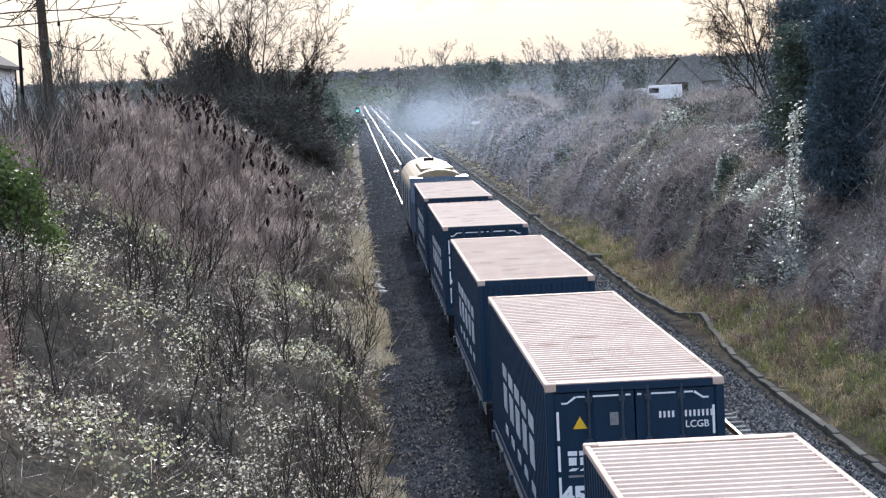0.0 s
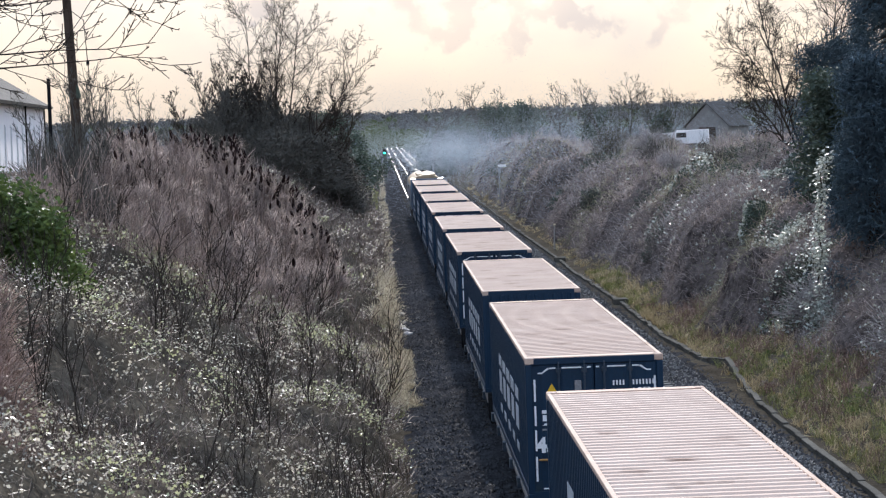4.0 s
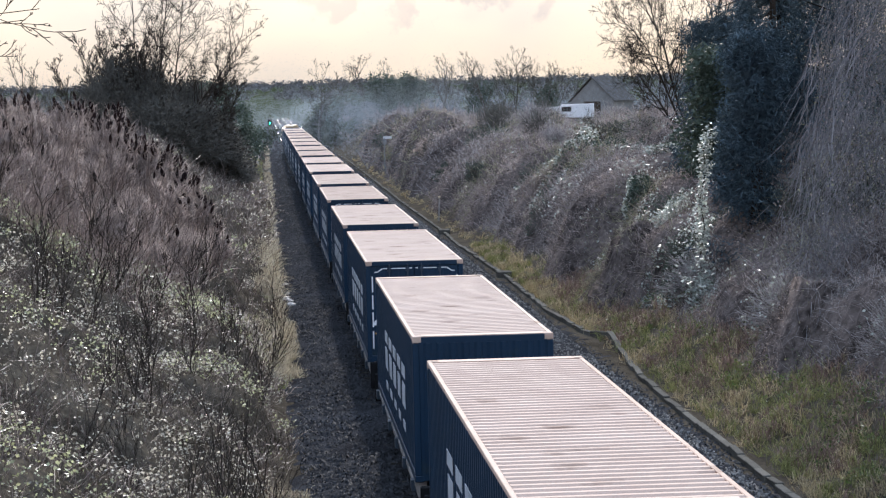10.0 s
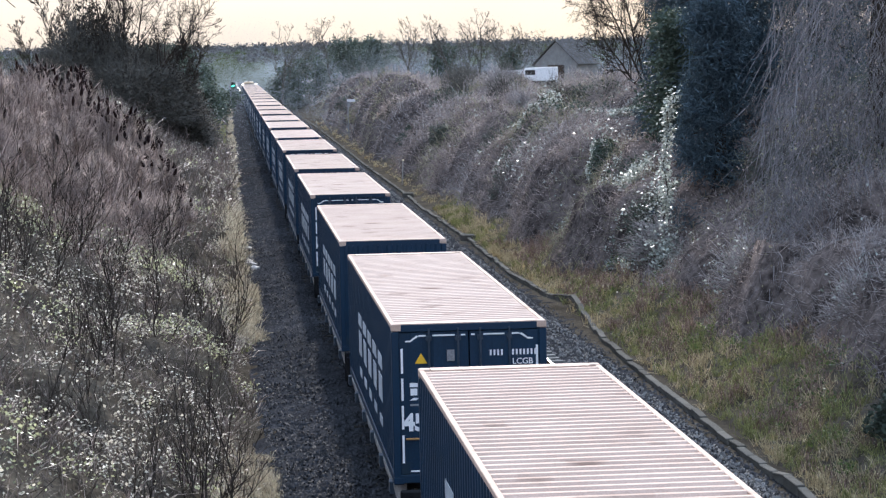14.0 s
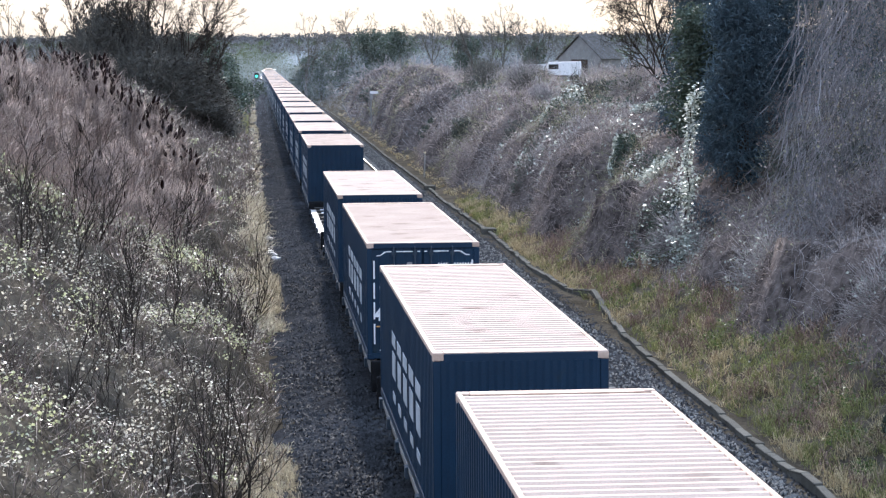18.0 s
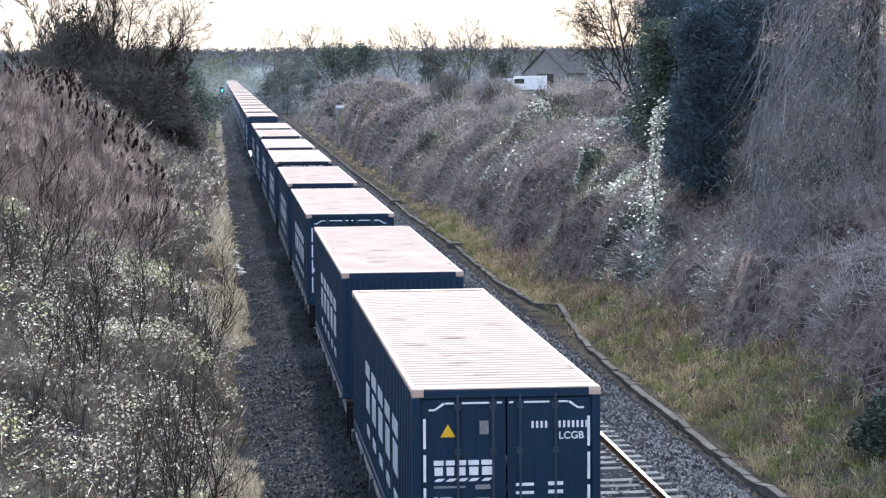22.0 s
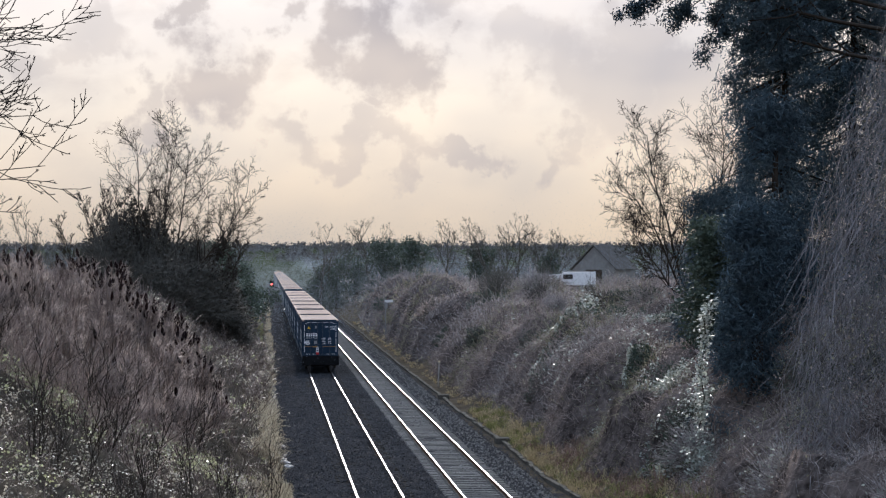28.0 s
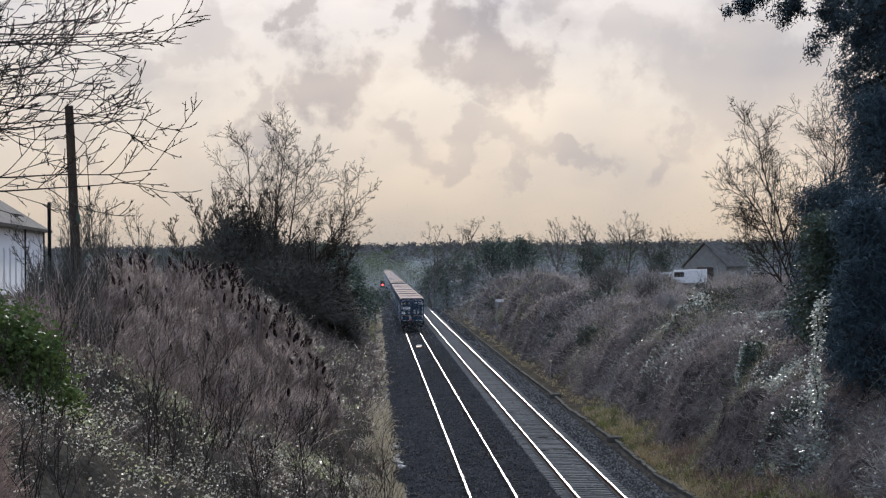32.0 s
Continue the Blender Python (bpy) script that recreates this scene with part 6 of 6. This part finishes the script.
def far_trees():
    rng = np.random.default_rng(91)
    # three bare shapes, reused
    kinds = []
    for k in range(3):
        t, _ = bare_tree("far_tree", "distant leafless hedgerow tree", pose(0, 0, 0), 900 + k, 8.4, 0.18, 4, thick=0.016, group="far bare trees", spread=0.5, kids=(10, 5, 4, 2), lift=0.15, shrink=0.5, start=0.22, material=M_THORN)
        kinds.append(t)
    spots = [(4.3, 330, 1.0), (4.95, 345, 0.95), (5.3, 338, 1.05), (5.75, 352, 1.0), (6.1, 345, 1.1), (6.6, 350, 1.0), (7.0, 360, 0.95), (1.35, 372, 1.35), (1.75, 380, 1.2), (2.5, 384, 1.2), (2.9, 400, 1.1),
             (-0.55, 640, 1.3), (-8.9, 240, 0.8), (-6.4, 260, 0.8), (-5.0, 300, 0.7), (3.7, 420, 1.0), (-7.4, 300, 0.8), (7.45, 380, 0.9), (6.85, 330, 0.8)]
    for k, (az, d, s) in enumerate(spots):
        x = math.tan(radians(az)) * d
        m = pose(x, d, float(ground_z(x, d)) - 0.2, 0, 0, rng.uniform(0, 360))
        if k < 3:
            ob = kinds[k]
            ob.matrix_world = m
        else:
            ob = copy_thing(kinds[k % 3], m)
        ob.scale = (s, s, s)
    # ivy-clad clump right of the line
    for k, (az, d, h, w) in enumerate(((1.25, 380, 6.5, 2.2), (1.7, 376, 7.5, 2.6), (2.2, 388, 6.5, 2.6), (2.8, 378, 7.2, 2.4), (3.2, 384, 8.0, 2.6), (3.6, 376, 7.8, 2.6), (5.2, 344, 5.8, 1.8), (6.85, 335, 4.8, 0.9), (-0.6, 330, 5.0, 1.6), (-1.0, 322, 5.6, 2.0))):
        x = math.tan(radians(az)) * d
        t = thing("ivy_clad_tree", "distant dark ivy-clad tree", "tree", "far ivy trees", "", pose(x, d, float(ground_z(x, d))))
        c = np.stack([rng.normal(0, w * 0.42, 60), rng.normal(0, w * 0.4, 60), rng.uniform(0.05, 1, 60) * h], 1)
        crown_leaves("crown", rng, c, 0.9, 70, 0.2, M_IVY, t)
        part("trunk", rod(bmesh.new(), (0, 0, -0.4), (0, 0, h * 0.8), 0.2, 7, 0.08), M_BARK, t)
    # far woods and hedges: low rounded crowns
    C, S = [], []
    for d0, d1, n, s0, s1, a0, a1 in ((420, 560, 420, 1.2, 2.6, -14, -0.6), (430, 700, 520, 1.2, 2.8, 1.6, 15), (700, 1200, 900, 2.0, 4.0, -15, 16), (1300, 2000, 900, 3.0, 6.0, -15, 16), (2400, 3200, 1100, 4.0, 8.0, -15, 16)):
        d, s = rng.uniform(d0, d1, n), rng.uniform(s0, s1, n)
        x = np.tan(np.radians(rng.uniform(a0, a1, n))) * d
        keep = (np.abs(x - 5) > 14) | (d > 1500)
        C.append(np.stack([x, d, ground_z(x, d) + s * 0.45], 1)[keep]), S.append(s[keep])
    C, S = np.concatenate(C), np.concatenate(S)
    k = 30
    u = unit(rng.normal(0, 1, (len(C) * k, 3)))
    p = np.repeat(C, k, 0) + u * np.repeat(S, k)[:, None] * rng.uniform(0.3, 1.05, (len(u), 1)) * np.array([[1, 1, 0.85]])
    V, F = leaves(rng, p, np.repeat(S, k) * rng.uniform(0.22, 0.34, len(u)), 0.0, 1.3)
    tagged(cloud("far_woods", V, F, M_FARWOOD), "distant leafless woods and hedges along the fields, haze put into their colour", "woods", kind="stuff")


far_trees()

# ---- buildings and lineside things ----


def house():
    """A long white house beside the line: its wall runs away along the track."""
    t = thing("house", "long white rendered house with a slate roof", "house", "", "", pose(-17.2, 90, 4.9, 0, 0, 3.5))
    L, D, h, rise = 60.0, 11.0, 4.85, 3.9
    part("wall", boxed(-D, 0, 0, L, -1.0, h), M_RENDER, t)
    m = 0.52    # slate below; above, the gleam of the sky as a pale colour
    for s in (0, -1):
        side = (lambda u: u) if s == 0 else (lambda u: -D - u)
        lo, hi, top = side(0.4), side(-D / 2 * m), -D / 2
        part("roof", sweep([(lo, h - 0.06), (hi, h + rise * m - 0.06), (hi, h + rise * m + 0.06), (lo, h + 0.06)], "y", -0.3, L + 0.3), M_SLATE, t, "dark slate lower roof")
        part("roof", sweep([(hi, h + rise * m - 0.03), (top, h + rise), (top, h + rise + 0.12), (hi, h + rise * m + 0.1)], "y", -0.3, L + 0.3), M_PALEROOF, t, "upper roof, glossy, sky gleam put into its pale colour")
    for y in (0.0, L):
        part("gable", sweep([(0, h), (-D / 2, h + rise - 0.05), (-D, h)], "y", min(y, y + (0.2 if y == 0 else -0.2)), max(y, y + (0.2 if y == 0 else -0.2))), M_RENDER, t)
    part("gutter", boxed(0.35, 0.5, -0.3, L + 0.3, h - 0.12, h + 0.06), M_BLACK, t)
    for k, y in enumerate((6, 15, 27, 45, 58.5)):
        part("downpipe", rod(bmesh.new(), (0.1, y, 0), (0.1, y, h - 0.05), 0.05), M_BLACK, t)
    for y in np.concatenate([np.arange(2, 14, 2.6), np.arange(17.5, 26, 2.4), np.arange(29.5, 44, 3.4), np.arange(47.5, 57, 3.6)]):
        w = part("window", boxed(0.0, 0.05, y, y + 0.34, 1.5, 3.7), M_WHITE, t, "tall narrow slit window")
        part("pane", boxed(0.05, 0.06, y + 0.06, y + 0.28, 1.6, 3.6), M_GREYMARK, w)
        part("sill", boxed(0.0, 0.14, y - 0.1, y + 0.44, 1.2, 1.3), M_WHITE, w)
    for y in (12.0, 26.0):
        v = thing_part("roof_vent", t, (-1.6, y, h + 1.1))
        bm = rod(bmesh.new(), (0, -0.12, 0), (0, -0.12, 1.0), 0.04)
        rod(bm, (0, 0.12, 0), (0, 0.12, 1.0), 0.04)
        part("stalk", bm, M_STEEL, v)
        bm = bmesh.new()
        bmesh.ops.create_icosphere(bm, subdivisions=2, radius=0.42, matrix=Matrix.Translation((0, 0, 1.3)))
        part("globe", bm, M_STEEL, v)
    part("chimney", boxed(-D / 2 - 0.5, -D / 2 + 0.5, 12.5, 13.5, h + rise - 0.6, h + rise + 1.6), M_BRICK, t)
    # low shed in front of the wall
    p = thing("garden_shed", "low pale shed with a sloping plank roof", "shed", "", "", pose(-13.8, 86, 5.0, 0, 0, 3.5))
    part("wall", boxed(-3, 0, 0, 5, -1.0, 1.5), M_RENDER, p)
    part("roof", sweep([(-3.2, 1.9), (0.2, 1.45), (0.2, 1.55), (-3.2, 2.0)], "y", -0.2, 5.2), M_CONC, p)
    p = thing("porch", "flat dark-roofed white porch against the house", "porch", "", "", pose(-18.8, 140, 5.0, 0, 0, 3.5))
    part("wall", boxed(0, 2.2, 0, 6, -1.0, 1.1), M_RENDER, p)
    part("roof", boxed(-0.1, 2.5, -0.2, 6.2, 1.1, 1.3), M_BLACK, p)


house()


def poles():
    d = 96.0
    xb, xt = math.tan(radians(-7.1)) * d, math.tan(radians(-7.31)) * d
    zb = float(ground_z(xb, d)) - 0.5
    zt = 7.84 + math.tan(radians(3.74)) * d
    t = thing("telegraph_pole", "old leaning wooden telegraph pole with a drooping cable", "pole")
    t.matrix_world = pose(xb, d, zb)
    part("post", rod(bmesh.new(), (0, 0, 0), (xt - xb, 0, zt - zb), 0.22, 12, 0.17), M_WOOD, t)
    part("ivy_tuft", rod(bmesh.new(), (0, -0.12, 5.0), (-0.05, -0.12, 5.5), 0.12, 6, 0.05), M_IVY, t)
    pts = [(0.32 + 0.05 * k, -0.05, zt - zb - 1.6 - 0.9 * k + 0.02 * k * k) for k in range(6)]
    pts = [(xt - xb + 0.17, -0.12, zt - zb - 1.2)] + pts
    cloud("cable", *loft(pts, np.full(len(pts), 0.018), 5), M_BLACK, t)
    part("insulator", rod(bmesh.new(), (pts[3][0], -0.05, pts[3][2] - 0.1), (pts[3][0], -0.05, pts[3][2] + 0.1), 0.06, 8), M_BLACK, t)
    d = 118.0
    x = math.tan(radians(-7.8)) * d
    z = float(ground_z(x, d))
    t = thing("steel_post", "slim dark post in front of the house", "post", "", "", pose(x, d, z - 0.3))
    part("post", rod(bmesh.new(), (0, 0, 0), (0, 0, 7.84 + math.tan(radians(1.43)) * d - z + 0.3), 0.09, 8), M_BLACK, t)


poles()


def barn():
    d = 300.0
    x = math.tan(radians(7.91)) * d
    g = float(ground_z(x, d))
    pk, ev = 7.84 + math.tan(radians(0.29)) * d - g, 7.84 + math.tan(radians(-0.27)) * d - g
    t = thing("barn", "grey barn with a steep gabled roof", "barn", "", "", pose(x, d, g, 0, 0, -38))
    w = 3.1
    part("wall", sweep([(-w, -0.5), (w, -0.5), (w, ev), (0, pk - 0.12), (-w, ev)], "y", 0, 5.2), M_BRICK, t)
    for s in (-1, 1):
        part("roof", sweep([(0, pk), (s * (w + 0.3), ev - 0.2), (s * (w + 0.3), ev - 0.08), (0, pk + 0.12)], "y", -0.3, 5.5), M_SLATE, t)
    part("door", boxed(-1.2, 1.2, -0.05, 0.0, 0, 2.6), M_WOOD, t)
    for k, (az, dd, rz) in enumerate(((7.95, 264, 80), (7.1, 300, 60))):
        xx = math.tan(radians(az)) * dd
        v = thing("parked_van", "white parked van by the barn", "van", "parked vans", "", pose(xx, dd, float(ground_z(xx, dd)), 0, 0, rz))
        part("body", sweep([(0, 0.4), (5.0, 0.4), (5.0, 1.0), (4.2, 1.25), (3.6, 2.1), (0.05, 2.15)], "x", -0.95, 0.95), M_WHITE, v)
        part("windscreen", sweep([(4.22, 1.27), (3.66, 2.02), (3.70, 2.04), (4.27, 1.29)], "x", -0.85, 0.85), M_GLASS, v)
        for s in (-1, 1):
            part("side_window", boxed(s * 0.955 - 0.01, s * 0.955 + 0.01, 2.5, 3.6, 1.3, 1.85), M_GLASS, v)
            part("sill_strip", boxed(s * 0.955 - 0.01, s * 0.955 + 0.01, 0.3, 4.9, 0.42, 0.62), M_BLACK, v)
            for yy in (0.9, 4.0):
                part("wheel", rod(bmesh.new(), (s * 0.8, yy, 0.36), (s * 0.98, yy, 0.36), 0.36, 16), M_BLACK, v)


barn()


def lineside():
    # colour-light signal
    d = 340.0
    t = thing("railway_signal", "colour light signal on a post beside the line", "signal", "", "", pose(0.85, d, -0.35))
    part("post", rod(bmesh.new(), (0, 0.2, 0), (0, 0.2, 4.1), 0.09, 10), M_STEEL, t)
    head = part("signal_head", boxed(-0.3, 0.3, 0.05, 0.3, 3.9, 4.9, bevel=0.05), M_BLACK, t)
    part("hood", sweep([(-0.24, 4.15), (0.24, 4.15), (0.24, 4.6), (0.0, 4.75), (-0.24, 4.6)], "y", 0.02, 0.06), M_BLACK, t)
    lens = new("aspect_disc")
    lens.parent = t
    lens.location = (0, -0.02, 4.4)
    part("green_lens", rod(bmesh.new(), (0, -0.03, 0), (0, -0.02, 0), 0.13, 20), M_GREENLAMP, lens, "lit green lens")
    part("red_lens", rod(bmesh.new(), (0, 0.02, 0), (0, 0.03, 0), 0.13, 20), M_REDLAMP, lens, "lit red lens")
    # small white board on the right bank
    d = 232.0
    x = math.tan(radians(2.96)) * d
    zt = 7.84 + math.tan(radians(-1.07)) * d
    g = float(ground_z(x, d))
    b = thing("lineside_sign", "small white board on a post in the scrub", "sign", "", "", pose(x, d, g))
    part("post", rod(bmesh.new(), (-0.3, 0, -0.3), (-0.3, 0, zt - g), 0.06, 8), M_STEEL, b)
    part("board", boxed(-0.4, 0.42, -0.03, 0.03, zt - g - 0.05, zt - g + 0.2), M_WHITE, b)
    part("lower_board", boxed(-0.42, -0.1, -0.03, 0.03, zt - g - 0.6, zt - g - 0.05), M_STEEL, b)
    # small lineside bits
    g = thing("marker_post", "slim yellowed marker post beside the cable trough", "post", "", "", pose(10.9, 150, -0.3))
    part("post", rod(bmesh.new(), (0, 0, 0), (0.05, 0, 1.5), 0.045, 8), M_SILL, g)
    part("cap", rod(bmesh.new(), (0.05, 0, 1.5), (0.05, 0, 1.6), 0.08, 8), M_DRY, g)
    g = thing("leaning_stake", "pale stake leaning in the scrub", "stake", "", "", pose(10.9, 252, 0.2))
    part("stake", rod(bmesh.new(), (0, 0, -0.3), (-1.2, 0, 1.7), 0.06, 8), M_SILL, g)
    g = thing("track_magnet", "small pale box between the rails", "track magnet", "", "", pose(LEFT, 213, -0.13))
    part("case", boxed(-0.2, 0.2, -0.35, 0.35, 0, 0.16, bevel=0.03), M_WHITE, g)
    part("ramp", sweep([(-0.9, 0), (0.9, 0), (0.35, 0.10), (-0.35, 0.10)], "x", -0.25, 0.25), M_OCHRE, g)
    rng = np.random.default_rng(111)
    for k in range(12):
        bm = bmesh.new()
        bmesh.ops.create_icosphere(bm, subdivisions=1, radius=rng.uniform(0.10, 0.22))
        for v in bm.verts:
            v.co *= rng.uniform(0.7, 1.25)
            v.co.z *= 0.6
        ob = part("rubble_block", bm, M_SILL)
        ob.location = (rng.uniform(0.45, 0.95), rng.uniform(91, 102), -0.27)
        tagged(ob, "pale lump of rubble at the edge of the ballast", "rubble", "rubble")
    return lens


ASPECT = lineside()


def flecks(rng, c, size):
    """Fine scattered flakes: places and three-cornered faces."""
    n = len(c)
    u = unit(rng.normal(0, 1, (n, 3)))
    w = unit(np.cross(u, rng.normal(0, 1, (n, 3))))
    s = np.reshape(size, (-1, 1))
    V = np.stack([c + u * s, c - u * s * 0.5 + w * s * 0.87, c - u * s * 0.5 - w * s * 0.87], 1).reshape(-1, 3)
    return V, np.arange(n * 3).reshape(-1, 3)


def smoke():
    """The locomotive's exhaust: fine flakes hanging over the line, drawn along after the train."""
    rng = np.random.default_rng(101)
    puffs = []
    for k in range(7):
        n = 36000 - 1600 * k
        r = 1.6 + 0.4 * k
        lobes = rng.normal(0, 1, (24, 3)) * np.array([[r * 1.1, r * 3.6, r * 0.55]])
        c = lobes[rng.integers(0, 24, n)] + rng.normal(0, r * 0.7, (n, 3)) * np.array([[1, 2.2, 0.7]])
        ob = cloud("exhaust_smoke", *flecks(rng, c, 0.018 * rng.uniform(0.6, 1.3, n)), M_SMOKE)
        tagged(ob, "thin bluish exhaust smoke drifting over the line", "smoke", "exhaust smoke", kind="stuff")
        at = (6.0 + 0.7 * k, 215 - k * 17, 4.3 + 0.15 * k)
        ob.location = at
        puffs.append((ob, at))
    # what lingers in the cutting
    n = 560000
    d = 150 + 450 * rng.random(n) ** 0.8
    x = np.tan(np.radians(rng.uniform(-12.5, 13.0, n))) * d
    z = 0.5 + np.abs(rng.normal(0, 4.2, n))
    k = z + 0.4 > ground_z(x, d)
    ob = cloud("lingering_haze", *flecks(rng, np.stack([x, d, z], 1)[k], (0.000125 * d * rng.uniform(0.7, 1.3, n))[k]), M_HAZE)
    tagged(ob, "thin bluish haze lingering in the far cutting", "haze", kind="stuff")
    return puffs


PUFFS = smoke()

# ---- all that moves ----


def motions():
    for ob, ahead, z, *side in MOVERS:
        dx = side[0] if side else 0.0
        walk(ob, [(t, pose(LEFT + dx, rear_at(t) + ahead, z)) for t in range(0, 33)])
    for k, (ob, at) in enumerate(PUFFS):
        walk(ob, [(t, pose(at[0] + (0.25 + 0.12 * k) * t, at[1] + (20.5 - 0.7 * k) * t, at[2] + 0.04 * t)) for t in range(0, 33, 4)])
    turns = [(0, 0), (22.84, 0), (22.87, 60), (22.9, 120), (22.94, 180), (32, 180)]
    walk(ASPECT, [(t, pose(0, -0.02, 4.4, 0, 0, a)) for t, a in turns])


motions()
